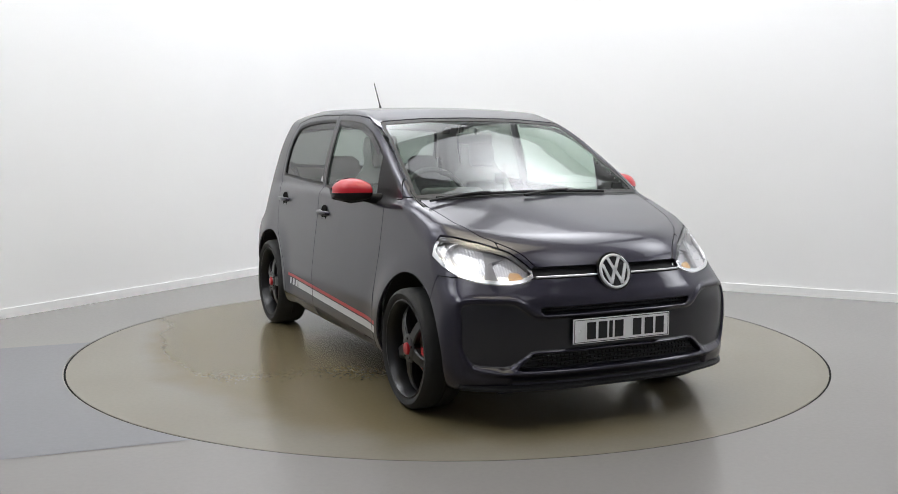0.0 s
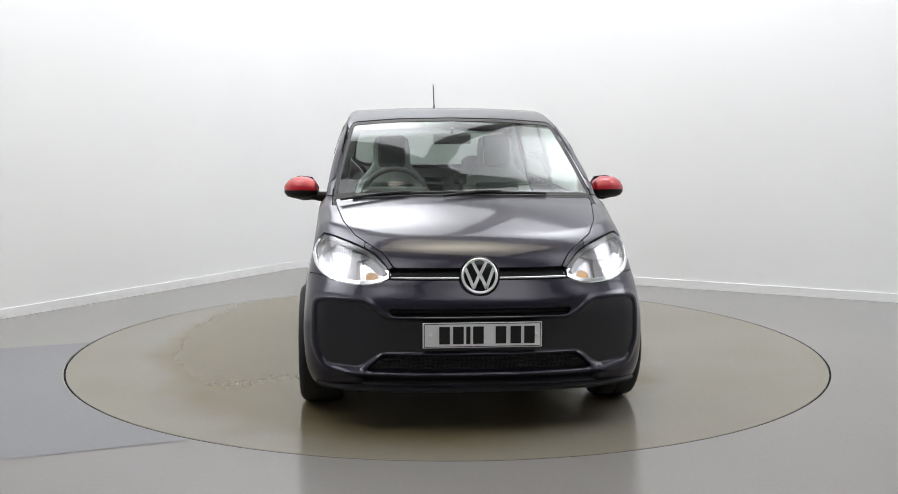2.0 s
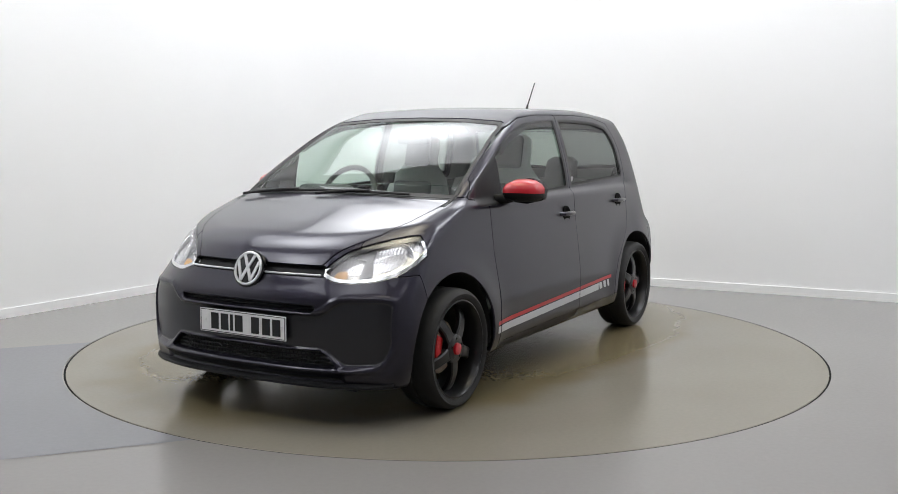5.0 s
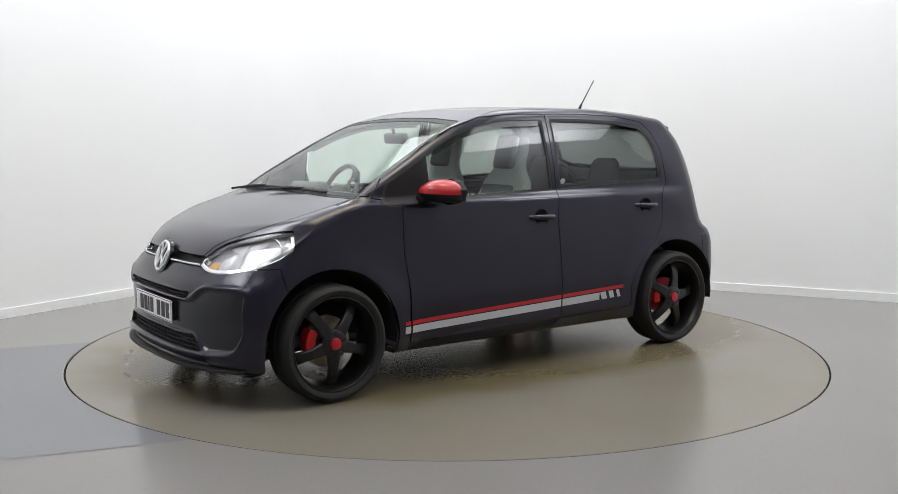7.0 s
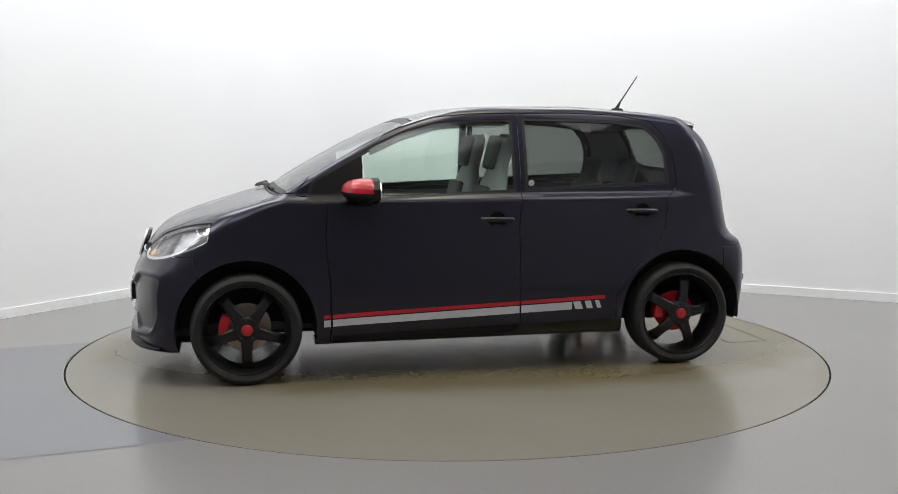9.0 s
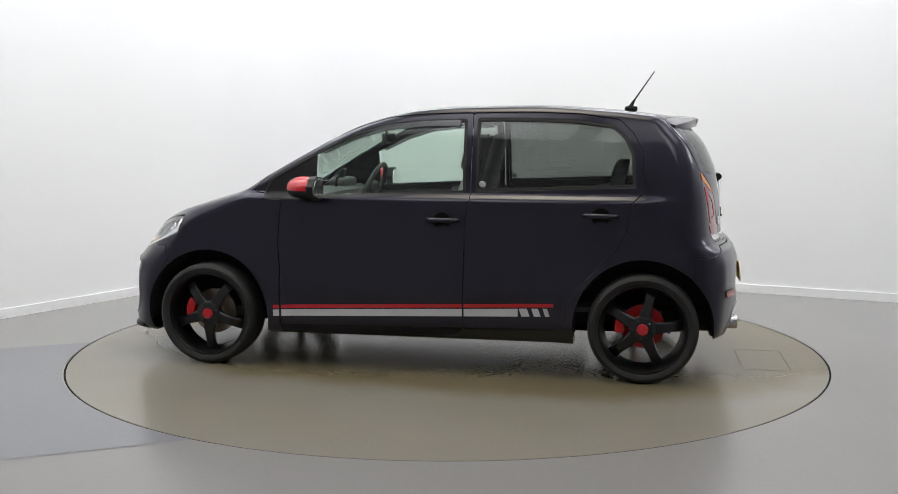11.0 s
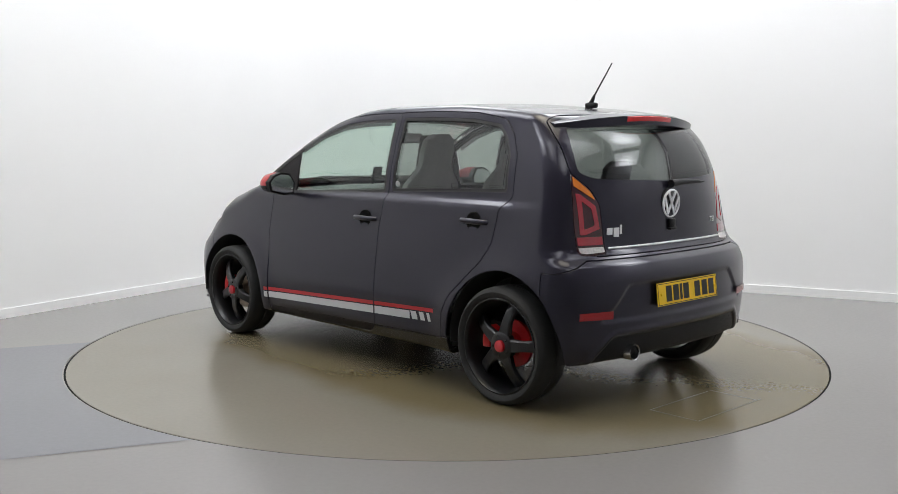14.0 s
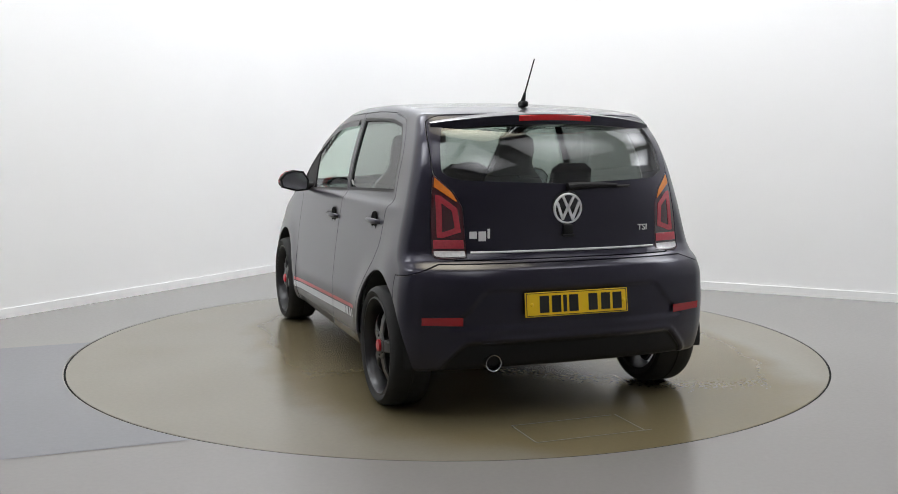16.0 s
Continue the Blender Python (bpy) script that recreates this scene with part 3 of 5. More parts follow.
def panel(name, v, n, f, mat, parent, label="", depth=0.014, inset=0.0):
    """A sheet-metal panel: the cut surface with its edges folded inwards."""
    v = v - n * inset
    e = np.concatenate([f[:, [0, 1]], f[:, [1, 2]], f[:, [2, 0]]])
    key = np.sort(e, 1)
    _, first, count = np.unique(key, axis=0, return_index=True, return_counts=True)
    rim = e[first[count == 1]]
    if depth and len(rim):
        base = len(v)
        ids, inv = np.unique(rim, return_inverse=True)
        inv = inv.reshape(-1, 2)
        out = np.zeros((len(ids), 3))
        t = v[rim[:, 1]] - v[rim[:, 0]]
        o = np.cross(t, n[rim[:, 0]])
        o /= np.maximum(np.linalg.norm(o, axis=1), 1e-9)[:, None]
        np.add.at(out, inv[:, 0], o)
        np.add.at(out, inv[:, 1], o)
        out /= np.maximum(np.linalg.norm(out, axis=1), 1e-9)[:, None]
        m = len(ids)
        top, mid, low = v[ids], v[ids] + 0.0012 * out - 0.0015 * n[ids], v[ids] - depth * n[ids]
        tn = n[ids] + 0.3 * out
        mn = n[ids] * 0.5 + out
        tn /= np.linalg.norm(tn, axis=1)[:, None]
        mn /= np.maximum(np.linalg.norm(mn, axis=1), 1e-9)[:, None]
        v = np.concatenate([v, top, mid, low])
        n = np.concatenate([n, tn, mn, out])
        T, M, L = base + inv, base + m + inv, base + 2 * m + inv
        skirt = [np.stack([A[:, 1], A[:, 0], B[:, 0]], -1) for A, B in ((T, M), (M, L))] + [np.stack([A[:, 1], B[:, 0], B[:, 1]], -1) for A, B in ((T, M), (M, L))]
        f = np.concatenate([f] + skirt)
    return mesh_object(name, v, f.tolist(), mat, parent, label, True, n)


# outlines: side ones in (x, z), front and rear ones in (y, z) for both sides, top ones in (x, y)
WIN_FRONT = [(0.905, 0.955), (0.87, 1.055), (0.70, 1.148), (0.55, 1.228), (0.39, 1.302), (0.20, 1.355), (0.0, 1.374), (-0.238, 1.380), (-0.245, 0.985), (0.20, 0.968), (0.70, 0.945), (0.86, 0.937)]
QUARTER_LIGHT = [(0.60, 0.90), (1.10, 0.85), (1.10, 1.3), (0.604, 1.5)]
WIN_REAR = [(-0.300, 1.386), (-0.56, 1.385), (-0.83, 1.375), (-1.03, 1.347), (-1.095, 1.286), (-1.137, 1.20), (-1.150, 1.022), (-0.300, 0.992)]
DOOR_FRONT = [(0.785, 0.20), (0.783, 0.50), (0.806, 0.70), (0.795, 0.915), (0.80, 0.96), (0.97, 0.98), (0.86, 1.10), (0.70, 1.182), (0.55, 1.262), (0.39, 1.335), (0.20, 1.392),
              (0.0, 1.41), (-0.25, 1.415), (-0.273, 1.41), (-0.273, 0.97), (-0.250, 0.80), (-0.248, 0.25), (-0.20, 0.212), (0.5, 0.195)]
DOOR_REAR = [(-0.273, 1.415), (-0.56, 1.418), (-0.85, 1.408), (-1.06, 1.375), (-1.135, 1.30), (-1.182, 1.20), (-1.195, 1.00), (-1.13, 0.94), (-1.106, 0.774), (-1.047, 0.678),
             (-0.946, 0.584), (-0.846, 0.489), (-0.80, 0.40), (-0.795, 0.265), (-0.248, 0.25), (-0.250, 0.80), (-0.273, 0.97)]
SCREEN = [(-0.662, 0.986), (0, 1.000), (0.662, 0.986), (0.645, 1.05), (0.60, 1.24), (0.568, 1.368), (0.30, 1.388), (0, 1.394), (-0.30, 1.388), (-0.568, 1.368), (-0.60, 1.24), (-0.645, 1.05)]
BONNET = [(1.095, 0.0), (1.093, 0.25), (1.08, 0.48), (1.045, 0.645), (1.15, 0.635), (1.35, 0.60), (1.50, 0.545), (1.58, 0.485), (1.655, 0.415), (1.71, 0.375), (1.735, 0.30), (1.745, 0.18), (1.748, 0.0)]
BONNET = BONNET + [(x, -y) for x, y in BONNET[-2:0:-1]]
HEADLAMP = [(0.725, 0.838), (0.66, 0.838), (0.565, 0.813), (0.463, 0.776), (0.402, 0.715), (0.376, 0.676), (0.45, 0.645), (0.53, 0.640), (0.62, 0.648), (0.688, 0.668), (0.733, 0.710), (0.752, 0.79)]
TAIL_LAMP = [(0.608, 1.118), (0.575, 1.085), (0.53, 1.040), (0.497, 0.97), (0.487, 0.745), (0.60, 0.740), (0.635, 0.748), (0.634, 0.90), (0.622, 1.02)]
TAILGATE = [(0.575, 1.385), (0.600, 1.30), (0.610, 1.125), (0.57, 1.02), (0.57, 0.735), (0, 0.735), (-0.57, 0.735), (-0.57, 1.02), (-0.610, 1.125), (-0.600, 1.30), (-0.575, 1.385), (0, 1.40)]
REAR_GLASS = [(0.53, 1.335), (0.56, 1.25), (0.575, 1.12), (0.50, 1.09), (0, 1.07), (-0.50, 1.09), (-0.575, 1.12), (-0.56, 1.25), (-0.53, 1.335), (0, 1.352)]
FASCIA = [(0.0, 0.505), (0.418, 0.502), (0.505, 0.570), (0.68, 0.572), (0.722, 0.555), (0.722, 0.37), (0.68, 0.285), (0.525, 0.275), (0.435, 0.345), (0.0, 0.352)]
FASCIA = FASCIA + [(-y, z) for y, z in FASCIA[-2:0:-1]]
SLOT = [(-0.385, 0.515), (0.385, 0.515), (0.40, 0.542), (-0.40, 0.542)]
LOWER_GRILLE = [(-0.425, 0.340), (0.425, 0.340), (0.495, 0.276), (-0.495, 0.276)]
GRILLE = [(-0.40, 0.664), (0.40, 0.664), (0.392, 0.711), (-0.392, 0.711)]
REAR_RECESS = [(0.43, 0.605), (0.52, 0.50), (0.60, 0.44), (-0.60, 0.44), (-0.52, 0.50), (-0.43, 0.605)]
REFLECTOR = [(0.574, 0.487), (0.60, 0.517), (0.735, 0.510), (0.74, 0.487)]
DIFFUSER = [(0.62, 0.255), (0.52, 0.365), (-0.52, 0.365), (-0.62, 0.255), (-0.58, 0.15), (0.58, 0.15)]


def regions(v):
    x, y, z = v.T
    a = np.abs(y)
    inner = np.where(x > 0.12, np.interp(z, (0.95, 0.982, 1.05, 1.26, 1.378, 1.42), (0.40, 0.672, 0.655, 0.60, 0.56, 0.54)), 0.35)
    side = lambda o, s=0, pillar=0.004: np.maximum(outline_distance(x, z, o, s), np.where(x > 0.12, inner + pillar, inner) - a)
    front = lambda o, s=0: np.maximum(outline_distance(a, z, o, s), 1.15 - x)
    rear = lambda o, s=0: np.maximum(outline_distance(a, z, o, s), x + 1.25)
    r = {}
    r["arch"] = np.maximum(np.minimum(*[np.hypot(x - hx, z - HUB_Z) for hx in HUB_X]) - ARCH_R, 0.45 - a)
    r["screen"] = np.maximum(outline_distance(y, z, SCREEN, 2), 0.12 - x)
    r["win_front"] = np.maximum(outline_distance(x, z, WIN_FRONT, 1), 0.5 - a)
    r["win_rear"] = np.maximum(outline_distance(x, z, WIN_REAR, 1), 0.5 - a)
    r["headlamp"] = np.maximum(front(HEADLAMP, 2), 1.402 - x - 0.25 * (z - 0.79))
    r["grille"] = np.maximum(outline_distance(y, z, GRILLE, 1), 1.3 - x)
    r["tail_lamp"] = rear(TAIL_LAMP, 1)
    r["bonnet"] = np.maximum(outline_distance(x, y, BONNET, 1), 0.708 - z)
    r["cowl"] = np.max([a - 0.66, z - 1.02, 0.93 - z, 0.84 - x, x - 1.13], 0)
    r["door_front"] = side(DOOR_FRONT, 1)
    r["door_rear"] = side(DOOR_REAR, 1)
    r["tailgate"] = np.maximum(outline_distance(y, z, TAILGATE, 2), x + 1.30)
    seam = np.maximum(1.475 + 0.2 * (z - 0.6) - x, z - 0.668)
    r["bumper_front"] = np.maximum(seam, 0.2 - z - 1)
    r["bumper_rear"] = np.maximum(x + 1.45, z - 0.72 + 0.35 * np.maximum(a - 0.62, 0))
    r["wing"] = np.maximum(np.maximum(0.79 - x, 0.5 - a), np.maximum(z - 0.99, 0.20 - z))
    r["sill"] = np.maximum(z - 0.245 - 0.02 * (0.8 - x), np.maximum(-0.84 - x, x - 0.87))
    return r


def push(d, soft):
    t = np.clip(0.5 - d / soft, 0, 1)
    return t * t * (3 - 2 * t)


def relief(v):
    """Moulded forms on bumpers, bonnet edges and doors, as small shifts of the surface."""
    x, y, z = v.T
    v = v.copy()
    nose = x > 1.3
    d = outline_distance(y, z, FASCIA, 2)
    shift = 0.006 * np.exp(-((d - 0.014) / 0.010) ** 2) - 0.014 * push(d + 0.004, 0.016)
    d2 = outline_distance(y, z, LOWER_GRILLE, 1)
    shift += -0.035 * push(d2, 0.012)
    d3 = outline_distance(y, z, SLOT, 1)
    shift += -0.028 * push(d3, 0.010)
    shift += 0.014 * np.exp(-((z - 0.258) / 0.012) ** 2) * push(np.abs(y) - 0.62, 0.2) - 0.018 * push(np.maximum(np.abs(z - 0.222) - 0.012, np.abs(y) - 0.52), 0.05)
    d4 = outline_distance(y, z, GRILLE, 1)
    shift += -0.030 * push(d4 + 0.004, 0.01)
    v[:, 0] += np.where(nose, shift, 0)
    tail = (x < -1.35) & (z < 0.72)
    d = outline_distance(y, z, REAR_RECESS, 2)
    shift = 0.009 * push(d, 0.03)
    d = outline_distance(y, z, DIFFUSER, 2)
    shift += 0.010 * push(d, 0.02) - 0.005 * np.exp(-((d - 0.02) / 0.012) ** 2)
    v[:, 0] += np.where(tail, shift, 0)
    # chamfer line under the windows and the hollow of the lower doors
    side = (np.abs(y) > 0.6) & (x < 0.78) & (x > -0.82)
    dent = 0.005 * push(np.abs(z - 0.36) - 0.05, 0.10) * push(np.abs(x) - 0.72, 0.2)
    v[:, 1] -= np.sign(y) * np.where(side, dent, 0)
    return v


def vertex_normals(v, f):
    n = np.zeros_like(v)
    c = np.cross(v[f[:, 1]] - v[f[:, 0]], v[f[:, 2]] - v[f[:, 0]])
    for i in range(3):
        np.add.at(n, f[:, i], c)
    return n / np.maximum(np.linalg.norm(n, axis=1), 1e-12)[:, None]


def car_body(car):
    v, f = surface_net((-1.82, -0.90, 0.10), (1.92, 0.90, 1.56), 0.02)
    near = lambda c: (c[:, 0] > 1.35) | (c[:, 0] < -1.35)
    v, f = refine(v, f, near)
    v, f = refine(v, f, lambda c: (c[:, 0] > 1.40) & (c[:, 2] < 0.73) | (c[:, 0] < -1.45) & (c[:, 2] < 0.72))
    for reach, kinds in ((0.022, None), (0.012, ("screen", "win_front", "win_rear", "headlamp", "tail_lamp"))):
        r = regions(v)
        r["rear_glass"] = np.maximum(outline_distance(v[:, 1], v[:, 2], REAR_GLASS, 2), v[:, 0] + 1.3)
        edge = np.min([np.abs(r[k]) for k in (kinds or r)], 0)
        v, f = refine(v, f, edge < reach)
    smooth_v, smooth_n = v, gradient(v)
    smooth_n /= np.linalg.norm(smooth_n, axis=1)[:, None]
    rv = relief(v)
    moved = np.linalg.norm(rv - v, axis=1) > 1e-5
    rn = vertex_normals(rv, f)
    hard = moved.copy()
    for i in range(3):
        hard[f[moved[f].any(1)][:, i]] = True
    n = np.where(hard[:, None], rn, smooth_n)
    r = regions(v)
    gap = 0.0028

    def cut(name, minus=(), grow=0.0, also=None):
        d = r[name] + gap - grow
        for m in minus:
            d = np.maximum(d, gap - r[m])
        if also is not None:
            d = np.maximum(d, also)
        return d
    y = v[:, 1]
    holes = ("arch", "screen", "win_front", "win_rear", "headlamp", "grille", "tail_lamp")
    # one-piece panels
    panel("bonnet", *clip(rv, n, f, cut("bonnet", ("headlamp", "screen", "grille"))), PAINT, car)
    front = cut("bumper_front", ("arch", "headlamp", "bonnet", "grille"))
    inset = np.maximum(outline_distance(v[:, 1], v[:, 2], FASCIA, 2) + 0.006, 1.3 - v[:, 0])
    fb = panel("front_bumper", *clip(rv, n, f, np.maximum(front, 0.0005 - inset)), PAINT, car, depth=0.006)
    # body-coloured recess of the bumper, its shade put into a black material
    panel("shaded_fascia", *clip(rv, n, f, np.maximum(front, inset + 0.0005)), FASCIA_SHADE, fb, "satin black recessed insert", depth=0.006)
    dif = np.maximum(outline_distance(v[:, 1], v[:, 2], DIFFUSER, 2), v[:, 0] + 1.45)
    rear = cut("bumper_rear", ("arch", "tail_lamp", "tailgate"))
    rb = panel("rear_bumper", *clip(rv, n, f, np.maximum(rear, 0.001 - dif)), PAINT, car)
    panel("diffuser", *clip(rv, n, f, np.maximum(rear, dif + 0.001)), BLACK_PLASTIC, rb, "black plastic lower insert")
    d = outline_distance(v[:, 1], v[:, 2], REAR_GLASS, 2)
    tg = panel("tailgate", *clip(rv, n, f, np.maximum(cut("tailgate", ("tail_lamp",)), -np.maximum(d, v[:, 0] + 1.3))), PAINT, car, "gloss black tailgate")
    g = panel("rear_window", *clip(rv, n, f, np.maximum(d, v[:, 0] + 1.3)), GLASS_REAR, tg, "dark tinted glass", depth=0.004)
    g.visible_shadow = False
    g = panel("windscreen", *clip(rv, n, f, r["screen"] + 0.003), GLASS_CLEAR, car, "clear green-tinted windscreen", depth=0.004, inset=0.004)
    g.visible_shadow = False
    panel("windscreen_seal", *clip(rv, n, f, np.maximum(r["screen"] + 0.001, -0.016 - r["screen"])), TRIM_RUBBER, car, depth=0.003, inset=0.002)
    panel("cowl", *pieces(*clip(rv, n, f, cut("cowl", ("bonnet", "screen"))))[0], BLACK_PLASTIC, car, "black plastic cowl below the windscreen")
    panel("bonnet_grille", *clip(rv, n, f, r["grille"] + gap), BLACK_PLASTIC, car, "narrow black slot grille")
    for s in (1, -1):
        half = np.where(s * y > 0.0, -1.0, 1.0)
        for nm, win, back in (("front_door", "win_front", "door_front"), ("rear_door", "win_rear", "door_rear")):
            minus = ("arch", win, "screen", "cowl") if nm == "front_door" else ("arch", win, "door_front")
            door = panel(nm, *clip(rv, n, f, cut(back, minus, also=half)), PAINT, car)
            seal = np.maximum(np.maximum(r[win] - 0.002, -0.013 - r[win]), half)
            panel("window_seal", *clip(rv, n, f, seal), TRIM_RUBBER, door, depth=0.006, inset=0.002)
            pane = np.maximum(r[win] + 0.012, half)
            if nm == "front_door":
                q = outline_distance(v[:, 0], v[:, 2], QUARTER_LIGHT, 0)
                g = panel("window_pane", *clip(rv, n, f, np.maximum(pane, 0.014 - q)), GLASS_CLEAR, door, "green-tinted glass", depth=0.003, inset=0.010)
                panel("mirror_panel", *clip(rv, n, f, np.maximum(pane, q)), BLACK_PLASTIC, door, "black plastic corner panel", depth=0.01, inset=0.006)
                shade = np.maximum(np.maximum(r[win] + 0.004, -0.034 - r[win]), np.maximum(half, np.maximum(v[:, 0] - 0.56, 1.07 - v[:, 2])))
                shade = np.maximum(shade, -0.205 - v[:, 0])
                panel("wind_deflector", *clip(rv, n, f, shade), SMOKED, door, "smoked plastic wind deflector", depth=0.003, inset=-0.006)
            else:
                g = panel("window_pane", *clip(rv, n, f, pane), GLASS_DARK, door, "dark privacy glass", depth=0.003, inset=0.010)
            g.visible_shadow = False
        panel("front_wing", *clip(rv, n, f, cut("wing", ("arch", "headlamp", "bonnet", "cowl", "door_front", "bumper_front", "screen", "win_front"), also=half)), PAINT, car)
        panel("side_sill", *clip(rv, n, f, np.maximum(cut("sill", ("arch", "wing")), np.maximum(half, 0.62 - np.abs(y)))), BLACK_GLOSS, car, "black side skirt", depth=0.03)
        lamp = panel("headlamp", *clip(rv, n, f, np.maximum(r["headlamp"] + 0.004, half)), GLASS_LAMP, car, "clear headlamp with bright reflector", depth=0.008, inset=0.002)
        lamp.visible_shadow = False
        bowl_v, bowl_n, bowl_f = clip(rv, n, f, np.maximum(r["headlamp"] + 0.002, half))
        bowl_v = bowl_v.copy()
        dd = np.clip(-regions(bowl_v)["headlamp"] / 0.05, 0, 1)
        bowl_v -= bowl_n * (0.012 + 0.034 * np.sqrt(dd))[:, None]
        mesh_object("lamp_housing", bowl_v, bowl_f.tolist(), LAMP_SILVER, lamp, "silver lamp reflector")
        a = np.abs(v[:, 1])
        spot = outline_distance(a, v[:, 2], [(0.44, 0.664), (0.45, 0.692), (0.492, 0.696), (0.503, 0.667), (0.47, 0.656)], 1)
        panel("indicator_lens", *clip(rv, n, f, np.maximum(spot, half + np.where(v[:, 0] > 1.3, 0, 2))), LENS_PALE, lamp, "amber indicator lens", depth=0.01, inset=0.010)
        bez = outline_distance(a, v[:, 2], [(0.545, 0.66), (0.55, 0.745), (0.475, 0.765), (0.535, 0.815), (0.565, 0.80), (0.575, 0.735), (0.60, 0.665)], 0)
        panel("lamp_bezel", *clip(rv, n, f, np.maximum(bez, half + np.where(v[:, 0] > 1.3, 0, 2))), LAMP_GREY, lamp, "grey lamp bezel", depth=0.012, inset=0.026)
        hood = np.maximum(np.maximum(r["headlamp"] + 0.004, -0.020 - r["headlamp"]), np.maximum(half, 0.672 + 0.37 * (a - 0.36) - v[:, 2]))
        panel("lamp_hood", *clip(rv, n, f, hood), LAMP_DARK, lamp, "dark upper lamp shroud", depth=0.012, inset=0.008)
        rim = np.maximum(np.maximum(r["headlamp"] + 0.002, -0.015 - r["headlamp"]), np.maximum(half, v[:, 2] - 0.684 - 0.37 * (a - 0.36)))
        panel("lamp_rim", *clip(rv, n, f, rim), CHROME, lamp, "bright chrome rim", depth=0.006, inset=-0.001)
        tl = panel("tail_lamp", *clip(rv, n, f, np.maximum(r["tail_lamp"] + 0.002, half)), LENS_RED, car, "red tail lamp with amber and clear sections", depth=0.01, inset=0.001)
        tail_lamp_parts(tl, rv, n, f, r, half, s)
    d = np.max([gap - r[k] for k in r if k != "sill"], 0)
    shell = np.maximum(d, np.maximum(gap - r["sill"], 0.20 - v[:, 2]))
    whole = clip(rv, n, f, shell)
    for k, piece in enumerate(pieces(*whole)):
        panel("body_shell" if k == 0 else "filler_panel", *piece, PAINT, car, "black roof, pillars and rear quarters" if k == 0 else "")
    # underside and dark backing behind the gaps
    uv, un, uf = clip(smooth_v, smooth_n, f, np.maximum(v[:, 2] - 0.27, 0.02 - r["arch"]))
    mesh_object("underbody", uv - un * 0.012, uf.tolist(), UNDERBODY, car, "black underbody")
    lin = np.max([0.03 - r[k] for k in ("screen", "win_front", "win_rear", "arch", "headlamp", "tail_lamp")], 0)
    dg = np.maximum(outline_distance(v[:, 1], v[:, 2], REAR_GLASS, 2), v[:, 0] + 1.3)
    lin = np.maximum(lin, 0.02 - dg)
    low = clip(smooth_v, smooth_n, f, np.maximum(lin, v[:, 2] - 0.98))
    mesh_object("inner_lining", low[0] - low[1] * 0.03, low[2].tolist(), TRIM_DARK, car, "dark inner lining")
    high = clip(smooth_v, smooth_n, f, np.maximum(lin, 0.98 - v[:, 2]))
    mesh_object("headliner", high[0] - high[1] * 0.03, high[2].tolist(), TRIM_LIGHT, car, "pale headliner and pillar trim")
    return fb, rb, tg


# shade of the bumper's recess as a colour of its own
FASCIA_SHADE = material("satin_fascia_shade", (0.010, 0.010, 0.013), rough=0.3, coat=0.4, coat_rough=0.12, noise_scale=8, noise_amount=0.2)
SMOKED = glass("smoked_plastic", (0.20, 0.20, 0.21), 0.03)


def fluted_material():
    """Vacuum-plated reflector with fine vertical flutes."""
    m = material("lamp_reflector", (0.95, 0.95, 0.96), rough=0.2, metal=0.65)
    nt = m.node_tree
    b = nt.nodes["Principled BSDF"]
    co = nt.nodes.new("ShaderNodeTexCoord")
    w = nt.nodes.new("ShaderNodeTexWave")
    w.bands_direction = "Y"
    w.inputs["Scale"].default_value, w.inputs["Distortion"].default_value = 28, 1.5
    bp = nt.nodes.new("ShaderNodeBump")
    bp.inputs["Strength"].default_value, bp.inputs["Distance"].default_value = 0.16, 0.004
    nt.links.new(co.outputs["Object"], w.inputs["Vector"])
    nt.links.new(w.outputs["Fac"], bp.inputs["Height"])
    nt.links.new(bp.outputs["Normal"], b.inputs["Normal"])
    return m


LAMP_SILVER = fluted_material()
LAMP_DARK = material("dark_lamp_shroud", (0.045, 0.045, 0.048), rough=0.3, noise_scale=40, noise_amount=0.2)
LAMP_GREY = material("grey_lamp_bezel", (0.32, 0.32, 0.33), rough=0.3, noise_scale=40, noise_amount=0.2)
LENS_RED = material("red_lamp_lens", (0.05, 0.006, 0.010), rough=0.1, coat=1.0, noise_scale=80, noise_amount=0.3)
LENS_BRIGHT = material("bright_red_lens", (0.34, 0.035, 0.05), rough=0.15, coat=1.0, noise_scale=120, noise_amount=0.3)
LENS_AMBER = material("amber_lens", (0.62, 0.18, 0.02), rough=0.15, coat=1.0, noise_scale=90, noise_amount=0.3)
LENS_PALE = material("pale_amber_lens", (0.75, 0.42, 0.14), rough=0.2, coat=1.0, noise_scale=90, noise_amount=0.35)
LENS_CLEAR = material("clear_lens", (0.55, 0.54, 0.54), rough=0.2, coat=1.0, noise_scale=100, noise_amount=0.35)
LENS_SMOKE = material("smoked_lens", (0.03, 0.012, 0.014), rough=0.12, coat=1.0, noise_scale=60, noise_amount=0.3)


